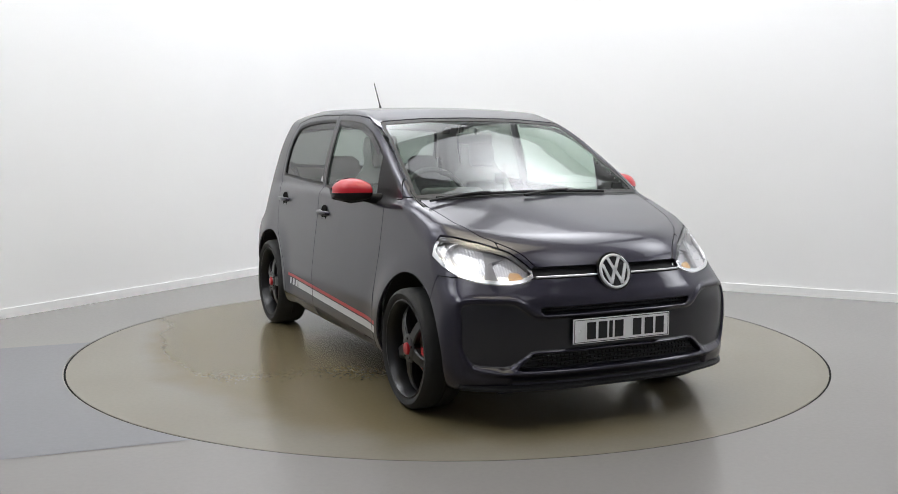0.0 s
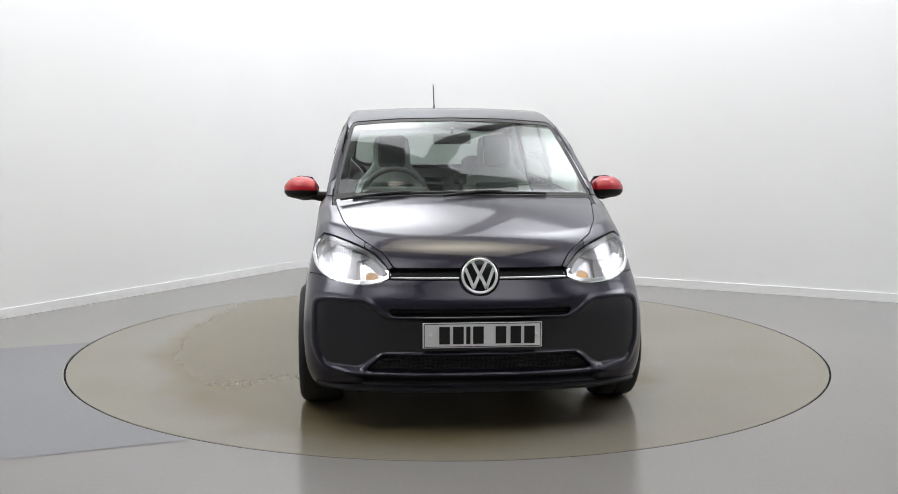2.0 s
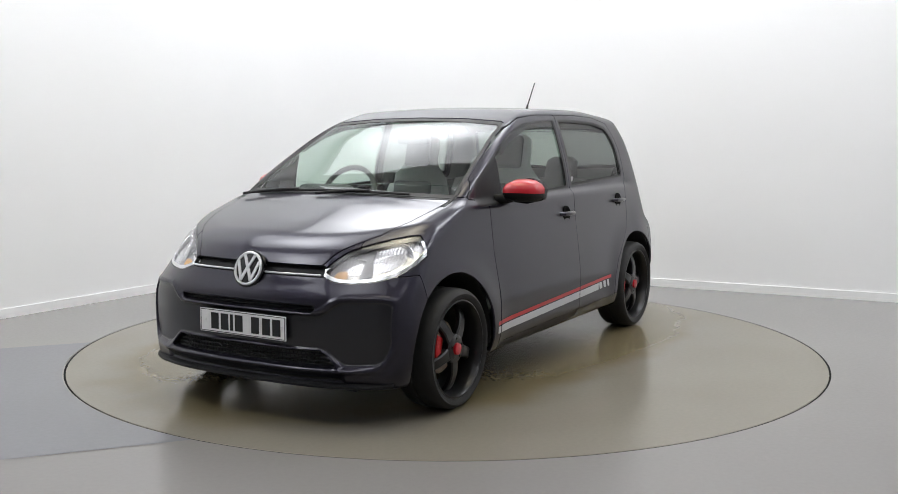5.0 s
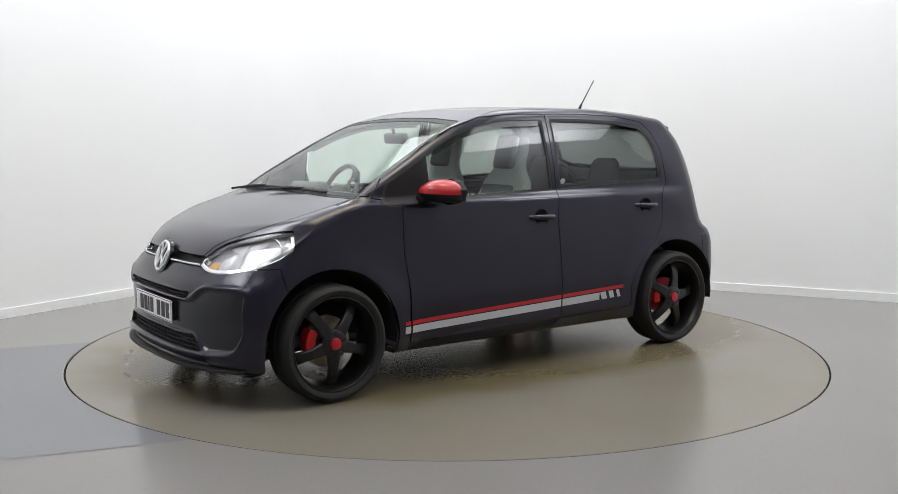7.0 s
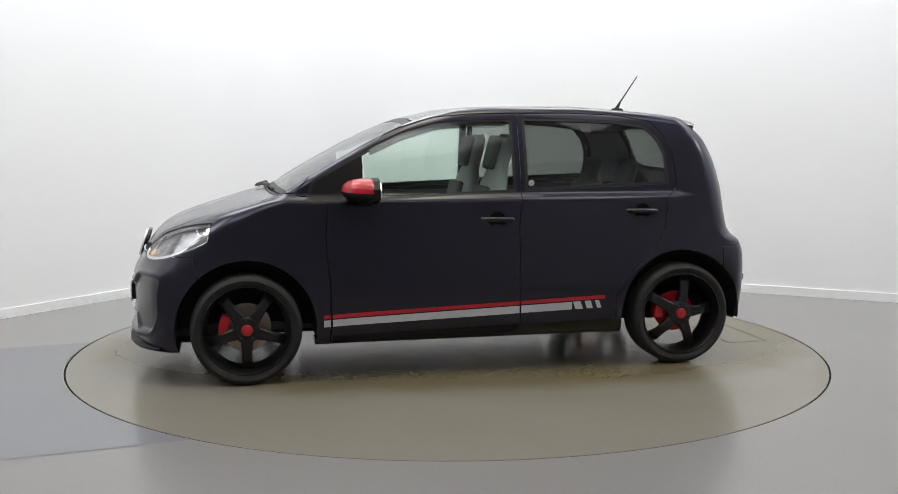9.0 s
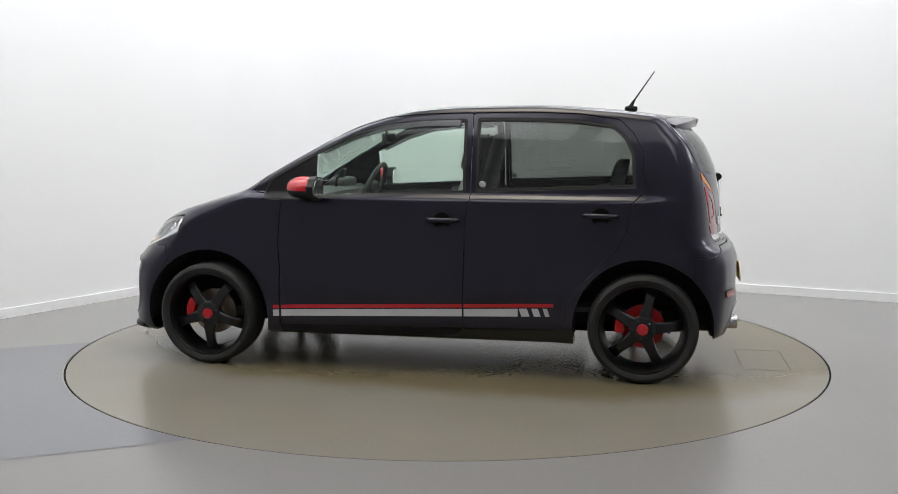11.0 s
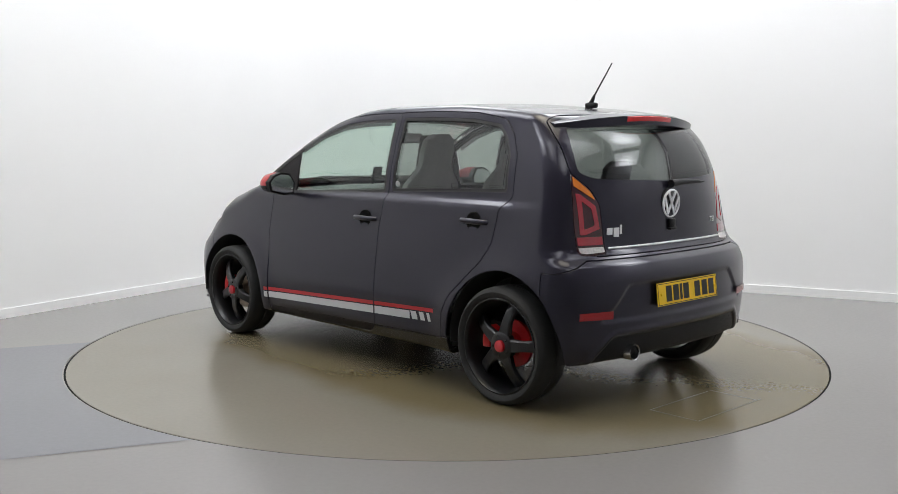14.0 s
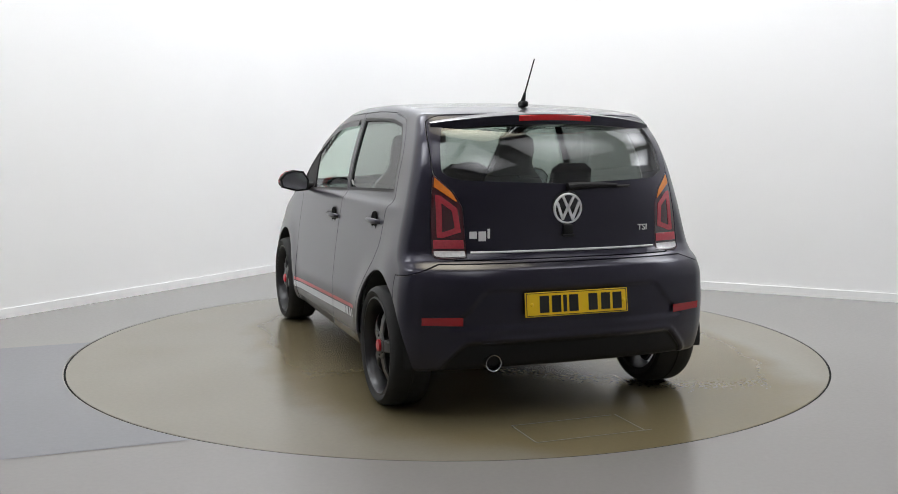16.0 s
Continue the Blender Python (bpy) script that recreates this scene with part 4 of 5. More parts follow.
def tail_lamp_parts(lamp, v, n, f, r, half, s):
    a, z = np.abs(v[:, 1]), v[:, 2]
    base = np.maximum(r["tail_lamp"] + 0.008, half)
    amber = np.maximum(base, 1.055 - 0.75 * (0.60 - a) - z)
    panel("indicator_lens", *clip(v, n, f, amber), LENS_AMBER, lamp, "amber section", depth=0.004, inset=-0.002)
    panel("reversing_lens", *clip(v, n, f, np.maximum(base, z - 0.775)), LENS_CLEAR, lamp, "clear section", depth=0.004, inset=-0.002)
    ring = outline_distance(a, z, [(0.508, 0.86), (0.585, 0.835), (0.610, 0.835), (0.606, 1.025), (0.585, 1.02), (0.52, 0.965)], 0)
    panel("light_guide", *clip(v, n, f, np.maximum(base, np.maximum(ring, -0.022 - ring))), LENS_BRIGHT, lamp, "bright red loop", depth=0.004, inset=-0.002)
    panel("brake_lens", *clip(v, n, f, np.maximum(base, np.abs(z - 0.805) - 0.018)), LENS_BRIGHT, lamp, "red strip", depth=0.004, inset=-0.002)

# ---------------------------------------------------------------- the car
def wheel(car, x, s, rear):
    """Five-spoke black wheel; s is the side, +1 is the car's left."""
    base = pose(x, s * HUB_Y, HUB_Z) @ (Matrix.Identity(4) if s > 0 else pose(0, 0, 0, 0, 0, 180))
    ob = new("wheel")
    ob.parent = car
    ob.matrix_basis = base
    I = Matrix.Identity(4)
    bm = bmesh.new()
    prof = [(0.232, -0.004), (0.246, 0.010), (0.262, 0.013), (0.276, 0.004), (0.2845, -0.012), (0.288, -0.045), (0.288, -0.085), (0.284, -0.088), (0.284, -0.094), (0.288, -0.097),
            (0.288, -0.130), (0.2845, -0.165), (0.272, -0.185), (0.250, -0.190), (0.230, -0.180)]
    spin(bm, prof, I, 96, closed=True)
    part("tyre", bm, TYRE, ob, "black low-profile tyre")
    bm = bmesh.new()
    spin(bm, [(0.236, -0.006), (0.234, 0.003), (0.228, 0.004), (0.222, -0.006), (0.214, -0.03), (0.208, -0.075), (0.20, -0.13), (0.216, -0.18), (0.234, -0.18), (0.236, -0.10)], I, 96, closed=True)
    part("rim", bm, WHEEL_BLACK, ob, "deep-dished black rim")
    off = 270 if not rear else 102
    for k in range(5):
        bm = bmesh.new()
        rot = pose(0, 0, 0, 0, -(off + 72 * k), 0)
        rows = []
        for rr, w, yo, th in ((0.030, 0.034, -0.016, 0.03), (0.075, 0.031, -0.017, 0.028), (0.12, 0.026, -0.020, 0.026), (0.160, 0.026, -0.032, 0.026), (0.188, 0.029, -0.046, 0.026), (0.214, 0.033, -0.066, 0.03)):
            rows.append([bm.verts.new(rot @ Vector(p)) for p in ((rr, yo - th, -w), (rr, yo - 0.006, -w), (rr, yo, -w * 0.75), (rr, yo, w * 0.75), (rr, yo - 0.006, w), (rr, yo - th, w))])
        for A, B in zip(rows, rows[1:]):
            for i in range(6):
                j = (i + 1) % 6
                bm.faces.new((A[i], A[j], B[j], B[i]))
        bm.faces.new(rows[0][::-1])
        bm.faces.new(rows[-1])
        part("spoke", bm, WHEEL_BLACK, ob)
    bm = bmesh.new()
    spin(bm, [(0.0005, -0.012), (0.035, -0.012), (0.062, -0.014), (0.070, -0.020), (0.070, -0.05), (0.0005, -0.05)], I, 48)
    part("hub", bm, WHEEL_BLACK, ob)
    bm = bmesh.new()
    spin(bm, [(0.0005, 0.0015), (0.022, 0.001), (0.028, -0.002), (0.030, -0.012)], I, 32)
    part("centre_cap", bm, RED, ob, "bright red centre cap")
    for k in range(5):
        bm = bmesh.new()
        a = radians(off + 36 + 72 * k)
        spin(bm, [(0.0005, -0.010), (0.006, -0.011), (0.0075, -0.016), (0.0075, -0.03)], pose(0.048 * math.cos(a), 0, 0.048 * math.sin(a)), 12)
        part("wheel_bolt", bm, BLACK_GLOSS, ob)
    bm = bmesh.new()
    R = 0.128 if not rear else 0.115
    spin(bm, [(0.05, -0.105), (R, -0.105), (R, -0.125), (0.05, -0.125)], I, 64, closed=True)
    spin(bm, [(0.0005, -0.06), (0.055, -0.065), (0.06, -0.11), (0.0005, -0.11)], I, 40)
    part("brake_disc", bm, STEEL if not rear else CALIPER_RED, ob, "bare brake disc" if not rear else "red painted brake drum")
    bm = bmesh.new()
    for da in (-16, -8, 0, 8, 16):
        a = radians((0 if s > 0 else 180) + 12 + da)
        box(bm, (0.05, 0.075, 0.036), (0.120 * math.cos(a), -0.075, 0.120 * math.sin(a)), (0, -math.degrees(a), 0), bevel=0.008)
    part("brake_caliper", bm, CALIPER_RED, ob, "red painted brake caliper")
    return ob


def arch_liner(car, x, s):
    bm = bmesh.new()
    m = pose(x, 0, HUB_Z)
    n = 40
    rows = []
    for k in range(n + 1):
        a = radians(-6 + 192 * k / n)
        rows.append([bm.verts.new(m @ Vector((ARCH_R * 1.0 * math.cos(a), s * yy, ARCH_R * math.sin(a)))) for yy in (0.775, 0.70, 0.46)] + [bm.verts.new(m @ Vector((0.02 * math.cos(a), s * 0.46, 0.02 * math.sin(a))))])
    for A, B in zip(rows, rows[1:]):
        for i in range(3):
            bm.faces.new((A[i], A[i + 1], B[i + 1], B[i]))
    part("wheel_arch_liner", bm, UNDERBODY, car)


def door_handle(car, x, z, s, y):
    """A bar handle over a round dark disc painting the shade of a hollow."""
    ob = new("door_handle")
    ob.parent = car
    ob.matrix_basis = pose(x, s * y, z, 0, 0, 0 if s > 0 else 180)
    bm = bmesh.new()
    pts = [(-0.088, -0.006, -0.002), (-0.078, 0.014, 0), (-0.04, 0.024, 0.001), (0.02, 0.026, 0.002), (0.065, 0.020, 0.003), (0.086, -0.006, 0.003)]
    tube(bm, pts, [0.011, 0.013, 0.014, 0.014, 0.013, 0.011], 12)
    part("grip", bm, PAINT, ob)
    # raised disc, the hollow's shade is only its colour
    bm = bmesh.new()
    spin(bm, [(0.0005, 0.003), (0.040, 0.0045), (0.046, 0.006), (0.049, 0.003), (0.049, -0.012)], pose(0, 0, -0.003), 32)
    part("recess", bm, SHADE_BLACK, ob, "near-black disc for the shaded hollow behind the grip")
    return ob


MIRROR_BACK = 0.538


def door_mirror(car, s):
    ob = new("door_mirror")
    ob.parent = car
    # rows across the car from root to tip: y, x middle, length, z middle, height
    def shell(rows, lo, hi, steps=18):
        bm = bmesh.new()
        rings = []
        for y, x, l, z, h in rows:
            ring = []
            for k in range(steps + 1):
                a = radians(lo + (hi - lo) * k / steps)
                ring.append(bm.verts.new((max(x + l * math.cos(a), MIRROR_BACK + 0.034), s * y, z + h * math.copysign(abs(math.sin(a)) ** 0.8, math.sin(a)))))
            rings.append(ring)
        for A, B in zip(rings, rings[1:]):
            for k in range(steps):
                bm.faces.new((A[k], A[k + 1], B[k + 1], B[k]))
        bm.faces.new(rings[0])
        bm.faces.new(rings[-1])
        return bm
    rows = [(0.752, 0.655, 0.045, 1.000, 0.030), (0.765, 0.645, 0.075, 1.001, 0.050), (0.80, 0.630, 0.098, 1.002, 0.066), (0.84, 0.616, 0.102, 1.002, 0.070), (0.885, 0.602, 0.094, 1.000, 0.064),
            (0.915, 0.59, 0.074, 0.998, 0.048), (0.932, 0.58, 0.044, 0.996, 0.026)]
    part("cap", shell(rows, 0, 180), RED, ob, "bright red cap")
    part("lower_shell", shell([(y, x, l * 0.97, z - 0.001, h * 0.72) for y, x, l, z, h in rows], 180, 360), BLACK_PLASTIC, ob, "black underside")
    bm = bmesh.new()
    prism(bm, [(0.770, 0.956), (0.762, 1.008), (0.793, 1.055), (0.85, 1.062), (0.894, 1.048), (0.924, 1.014), (0.914, 0.970), (0.83, 0.949)], 0.004, Matrix(((0, 0, -1, MIRROR_BACK), (s, 0, 0, 0), (0, 1, 0, 0), (0, 0, 0, 1))))
    part("mirror_glass", bm, CHROME, ob, "mirror glass", smooth=False)
    bm = bmesh.new()
    prism(bm, [(0.758, 0.946), (0.750, 1.012), (0.785, 1.066), (0.85, 1.073), (0.90, 1.058), (0.936, 1.018), (0.924, 0.962), (0.83, 0.938)], 0.036, Matrix(((0, 0, -1, MIRROR_BACK + 0.038), (s, 0, 0, 0), (0, 1, 0, 0), (0, 0, 0, 1))))
    part("glass_surround", bm, BLACK_PLASTIC, ob, "black surround", smooth=False)
    bm = bmesh.new()
    tube(bm, [(0.665, s * 0.66, 0.962), (0.665, s * 0.74, 0.966), (0.655, s * 0.79, 0.974)], [0.030, 0.026, 0.022], 14)
    part("foot", bm, BLACK_PLASTIC, ob, "black mirror foot")
    return ob


def ring_badge(parent, m, radius):
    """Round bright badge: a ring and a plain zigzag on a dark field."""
    ob = new("badge")
    ob.parent = parent
    ob["label"] = "round chrome badge"
    bm = bmesh.new()
    spin(bm, [(0.0005, 0.0), (radius * 0.9, 0.0), (radius * 1.12, -0.004), (radius * 1.12, -0.02)], m, 48)
    part("field", bm, BLACK_GLOSS, ob, "dark field")
    bm = bmesh.new()
    spin(bm, [(radius * 0.84, -0.002), (radius * 0.87, 0.006), (radius * 0.95, 0.007), (radius, 0.004), (radius * 1.01, -0.004)], m, 64)
    part("ring", bm, BRIGHT, ob)
    bm = bmesh.new()
    u = radius * 0.88
    zig = [(-0.86, 0.42), (-0.40, -0.78), (0.0, 0.12), (0.40, -0.78), (0.86, 0.42)]
    vee = [(-0.42, 0.86), (0.0, 0.02), (0.42, 0.86)]
    for line in (zig, vee):
        for a, b in zip(line, line[1:]):
            A, B = Vector(a) * u, Vector(b) * u
            d = (B - A).normalized()
            w = Vector((-d.y, d.x)) * radius * 0.085
            A, B = A - d * radius * 0.04, B + d * radius * 0.04
            pts = [A + w, B + w, B - w, A - w]
            prism(bm, [(p.x, p.y) for p in pts], 0.006, m @ Matrix(((1, 0, 0, 0), (0, 0, 1, 0), (0, 1, 0, 0), (0, 0, 0, 1))))
    part("emblem", bm, BRIGHT, ob, smooth=False)
    return ob


def number_plate(car, m, mat, colour):
    """Plate in local x (width) and z (height), facing local +y; its characters are plain bars."""
    ob = new("number_plate")
    ob.parent = car
    ob["label"] = f"{colour} number plate"
    ob.matrix_basis = m
    bm = bmesh.new()
    box(bm, (0.520, 0.004, 0.111), (0, 0, 0), bevel=0.0015, segments=1)
    part("plate", bm, mat, ob, smooth=False)
    bm = bmesh.new()
    for x, z, sx, sz in ((0, 0.050, 0.508, 0.003), (0, -0.050, 0.508, 0.003), (0.2525, 0, 0.003, 0.10), (-0.2525, 0, 0.003, 0.10)):
        box(bm, (sx, 0.001, sz), (x, 0.0025, z))
    part("border", bm, TRIM_DARK if colour == "white" else INK, ob, smooth=False)
    for k, x in enumerate((-0.165, -0.105, -0.062, -0.018, 0.080, 0.145, 0.205)):
        bm = bmesh.new()
        box(bm, (0.018 if k == 2 else 0.046, 0.0016, 0.076), (-x, 0.003, 0))
        part("character_bar", bm, INK, ob, smooth=False)
    for x in (-0.226, 0.236):
        bm = bmesh.new()
        spin(bm, [(0.0005, 0.007), (0.006, 0.006), (0.009, 0.002)], pose(-x, 0, 0), 16)
        part("screw_cap", bm, mat, ob)
    return ob


def root(value, lo, hi):
    """Where value changes sign between lo and hi."""
    a, b = value(lo), value(hi)
    for _ in range(9):
        mid = lo - a * (hi - lo) / (b - a)
        mid = min(max(mid, lo + 0.02 * (hi - lo)), hi - 0.02 * (hi - lo))
        m = value(mid)
        if abs(m) < 5e-5:
            return mid
        if (m < 0) == (a < 0):
            lo, a, b = mid, m, b * 0.5
        else:
            hi, b, a = mid, m, a * 0.5
    return mid


def field_at(x, y, z):
    return float(body_field(np.array([x]), np.array([y]), np.array([z]))[0])


def on_surface(y, z, front=True):
    """The x of the car's skin at (y, z), seen from its front or rear."""
    key = (round(abs(y), 4), round(z, 4), front)
    if key not in SKIN:
        SKIN[key] = root(lambda x: field_at(x, y, z), *((1.2, 2.0) if front else (-1.9, -1.1)))
    return SKIN[key]


SKIN = {}


def side_y(x, z):
    key = (round(x, 4), round(z, 4))
    if key not in SKIN:
        y = root(lambda q: field_at(x, q, z), 0.45, 0.95)
        SKIN[key] = float(relief(np.array([[x, y, z]]))[0, 1])
    return SKIN[key]


def text_mesh(body, size, depth):
    cu = bpy.data.curves.new("letters", "FONT")
    cu.body, cu.size, cu.extrude, cu.align_x = body, size, depth, "CENTER"
    tmp = bpy.data.objects.new("letters", cu)
    scene.collection.objects.link(tmp)
    dg = bpy.context.evaluated_depsgraph_get()
    me = bpy.data.meshes.new_from_object(tmp.evaluated_get(dg))
    bpy.data.objects.remove(tmp)
    return me


def letters(name, body, size, mat, parent, m, wide=1.0):
    me = text_mesh(body, size, 0.002)
    me.materials.clear()
    me.materials.append(mat)
    ob = new(name, me)
    ob.parent = parent
    ob.matrix_basis = m @ Matrix.Diagonal((wide, 1, 1, 1))
    return ob


def side_stripe(car, s):
    """Red line over a silver band along the lower doors, broken at the door joint, ending in three slanted bars."""
    def band(name, outline, mat):
        bm = bmesh.new()
        (x0, za0, zb0), (x1, za1, zb1) = outline
        n = max(2, int(abs(x1 - x0) / 0.03))
        rows = []
        for k in range(n + 1):
            t = k / n
            row = []
            for u in range(3):
                q = u / 2
                z = (za0 + (za1 - za0) * t) * (1 - q) + (zb0 + (zb1 - zb0) * t) * q
                x = x0 + (x1 - x0) * t + (0.35 * (z - (za0 + (za1 - za0) * t)) if "slant" in name else 0)
                row.append(bm.verts.new((x, s * (side_y(x, z) + 0.0022), z)))
            rows.append(row)
        for A, B in zip(rows, rows[1:]):
            for u in range(2):
                bm.faces.new((A[u], A[u + 1], B[u + 1], B[u]))
        part(name.replace("slant_", ""), bm, mat, ob)
    ob = new("side_stripe")
    ob.parent = car
    ob["label"] = "red and silver decal stripe"
    zt = lambda x: 0.354 + (0.825 - x) * 0.0365
    zb = lambda x: 0.291 + (0.825 - x) * 0.0320
    for a, b in ((0.825, 0.79), (0.778, -0.243), (-0.253, -0.735)):
        band("red_line", ((a, zt(a) - 0.020, zt(a)), (b, zt(b) - 0.020, zt(b))), RED)
    for a, b in ((0.825, 0.79), (0.778, -0.243), (-0.253, -0.545)):
        band("silver_band", ((a, zb(a), zt(a) - 0.027), (b, zb(b), zt(b) - 0.027)), SILVER)
    for a, w in ((-0.565, 0.044), (-0.632, 0.036), (-0.692, 0.024)):
        band("slant_silver_bar", ((a, zb(a), zt(a) - 0.027), (a - w, zb(a - w), zt(a - w) - 0.027)), SILVER)


def seat(car, x, y, front=True):
    ob = new("seat")
    ob.parent = car
    ob.matrix_basis = pose(x, y, 0)
    bm = bmesh.new()
    box(bm, (0.50, 0.46, 0.14), (0.02, 0, 0.53), (0, -6, 0), bevel=0.05, segments=4)
    part("cushion", bm, SEAT_DARK, ob)
    bm = bmesh.new()
    rows = []
    prof = ((0.50, 0.22, 0.06), (0.62, 0.235, 0.065), (0.78, 0.24, 0.062), (0.92, 0.235, 0.055), (1.02, 0.20, 0.05), (1.09, 0.135, 0.045), (1.13, 0.115, 0.045), (1.20, 0.118, 0.046), (1.27, 0.105, 0.042), (1.30, 0.06, 0.03))
    if not front:
        prof = ((0.50, 0.24, 0.06), (0.70, 0.25, 0.06), (0.90, 0.25, 0.05), (0.99, 0.23, 0.045), (1.01, 0.12, 0.04), (1.06, 0.115, 0.04), (1.12, 0.11, 0.04), (1.15, 0.07, 0.03))
    for z, w, d in prof:
        ring = []
        xb = -0.20 - 0.26 * (z - 0.5)
        for k in range(20):
            a = 2 * math.pi * k / 20
            ring.append(bm.verts.new((xb + d * math.copysign(abs(math.cos(a)) ** 0.7, math.cos(a)), w * math.copysign(abs(math.sin(a)) ** 0.7, math.sin(a)), z)))
        rows.append(ring)
    for A, B in zip(rows, rows[1:]):
        for k in range(20):
            bm.faces.new((A[k], A[(k + 1) % 20], B[(k + 1) % 20], B[k]))
    bm.faces.new(rows[0][::-1])
    bm.faces.new(rows[-1])
    part("backrest", bm, SEAT_GREY if front else SEAT_DARK, ob, "grey cloth backrest with built-in headrest")
    if front:
        bm = bmesh.new()
        box(bm, (0.05, 0.17, 0.20), (-0.325, 0, 1.195), (0, -14, 0), bevel=0.022, segments=3)
        part("headrest_panel", bm, SEAT_DARK, ob, "dark headrest centre")
        bm = bmesh.new()
        box(bm, (0.05, 0.27, 0.42), (-0.215, 0, 0.80), (0, -14, 0), bevel=0.022, segments=3)
        part("backrest_panel", bm, SEAT_DARK, ob, "dark backrest centre")
    return ob


DASH_PALE = material("pale_dash_panel", (0.55, 0.56, 0.55), rough=0.35, coat=0.4, noise_scale=20, noise_amount=0.04)


def cabin(car):
    bm = bmesh.new()
    rows = []
    for x, z in ((1.02, 0.93), (0.90, 0.965), (0.74, 0.975), (0.66, 0.95), (0.62, 0.86), (0.64, 0.70), (0.72, 0.55), (0.9, 0.5)):
        rows.append([bm.verts.new((x - 0.10 * (yy / 0.7) ** 2 * (1 if x > 0.8 else 0), yy, z - 0.01 * (abs(yy) / 0.7) ** 2)) for yy in (-0.66, -0.5, -0.3, -0.1, 0.1, 0.3, 0.5, 0.66)])
    for A, B in zip(rows, rows[1:]):
        for k in range(7):
            bm.faces.new((A[k], A[k + 1], B[k + 1], B[k]))
    part("dashboard", bm, TRIM_DARK, car, "dark grey dashboard")
    bm = bmesh.new()
    box(bm, (0.10, 0.34, 0.07), (0.76, -0.33, 0.985), bevel=0.03, segments=3)
    part("instrument_hood", bm, TRIM_DARK, car, "dark instrument hood")
    for y, w in ((0.28, 0.62), (-0.59, 0.10)):
        bm = bmesh.new()
        box(bm, (0.022, w, 0.13), (0.622, y, 0.868), (0, 8, 0), bevel=0.009, segments=2)
        part("dash_panel", bm, DASH_PALE, car, "pale grey dash trim panel")
    ob = new("phone_holder")
    ob.parent = car
    bm = bmesh.new()
    tube(bm, [(0.70, 0.02, 0.975), (0.69, 0.02, 1.03), (0.66, 0.02, 1.05)], 0.010, 8)
    box(bm, (0.015, 0.07, 0.06), (0.65, 0.02, 1.06), (0, -15, 0), bevel=0.005)
    part("clamp", bm, BLACK_PLASTIC, ob, "black phone clamp on the dashboard")
    ob = new("steering_wheel")
    ob.parent = car
    ob.matrix_basis = pose(0.56, -0.33, 0.94, 0, -24, 0)
    bm = bmesh.new()
    pts = [(0, 0.182 * math.cos(2 * math.pi * k / 40), 0.182 * math.sin(2 * math.pi * k / 40)) for k in range(41)]
    tube(bm, pts, 0.015, 10)
    part("steering_rim", bm, TRIM_DARK, ob)
    bm = bmesh.new()
    box(bm, (0.04, 0.15, 0.11), (0.01, 0, 0), bevel=0.018, segments=3)
    for a, l in ((0, 0.17), (180, 0.17), (270, 0.17)):
        box(bm, (0.018, 0.12, 0.035), (0.012, 0.11 * math.cos(radians(a)), 0.11 * math.sin(radians(a))), (a, 0, 0), bevel=0.006)
    part("steering_boss", bm, TRIM_DARK, ob)
    seat(car, 0.12, -0.33)
    seat(car, 0.12, 0.33)
    seat(car, -0.70, 0.30, False)
    seat(car, -0.70, -0.30, False)
    bm = bmesh.new()
    box(bm, (0.04, 0.22, 0.062), (0.36, 0, 1.275), (0, 12, 0), bevel=0.014, segments=3)
    tube(bm, [(0.37, 0, 1.29), (0.385, 0, 1.335)], 0.01, 8)
    part("rear_view_mirror", bm, TRIM_DARK, car, "dark rear-view mirror")
    bm = bmesh.new()
    box(bm, (1.9, 1.3, 0.03), (-0.35, 0, 0.36), bevel=0.01)
    part("cabin_floor", bm, TRIM_DARK, car)
    bm = bmesh.new()
    box(bm, (0.36, 1.06, 0.02), (-1.22, 0, 0.94), bevel=0.008)
    part("parcel_shelf", bm, TRIM_DARK, car, "dark parcel shelf")


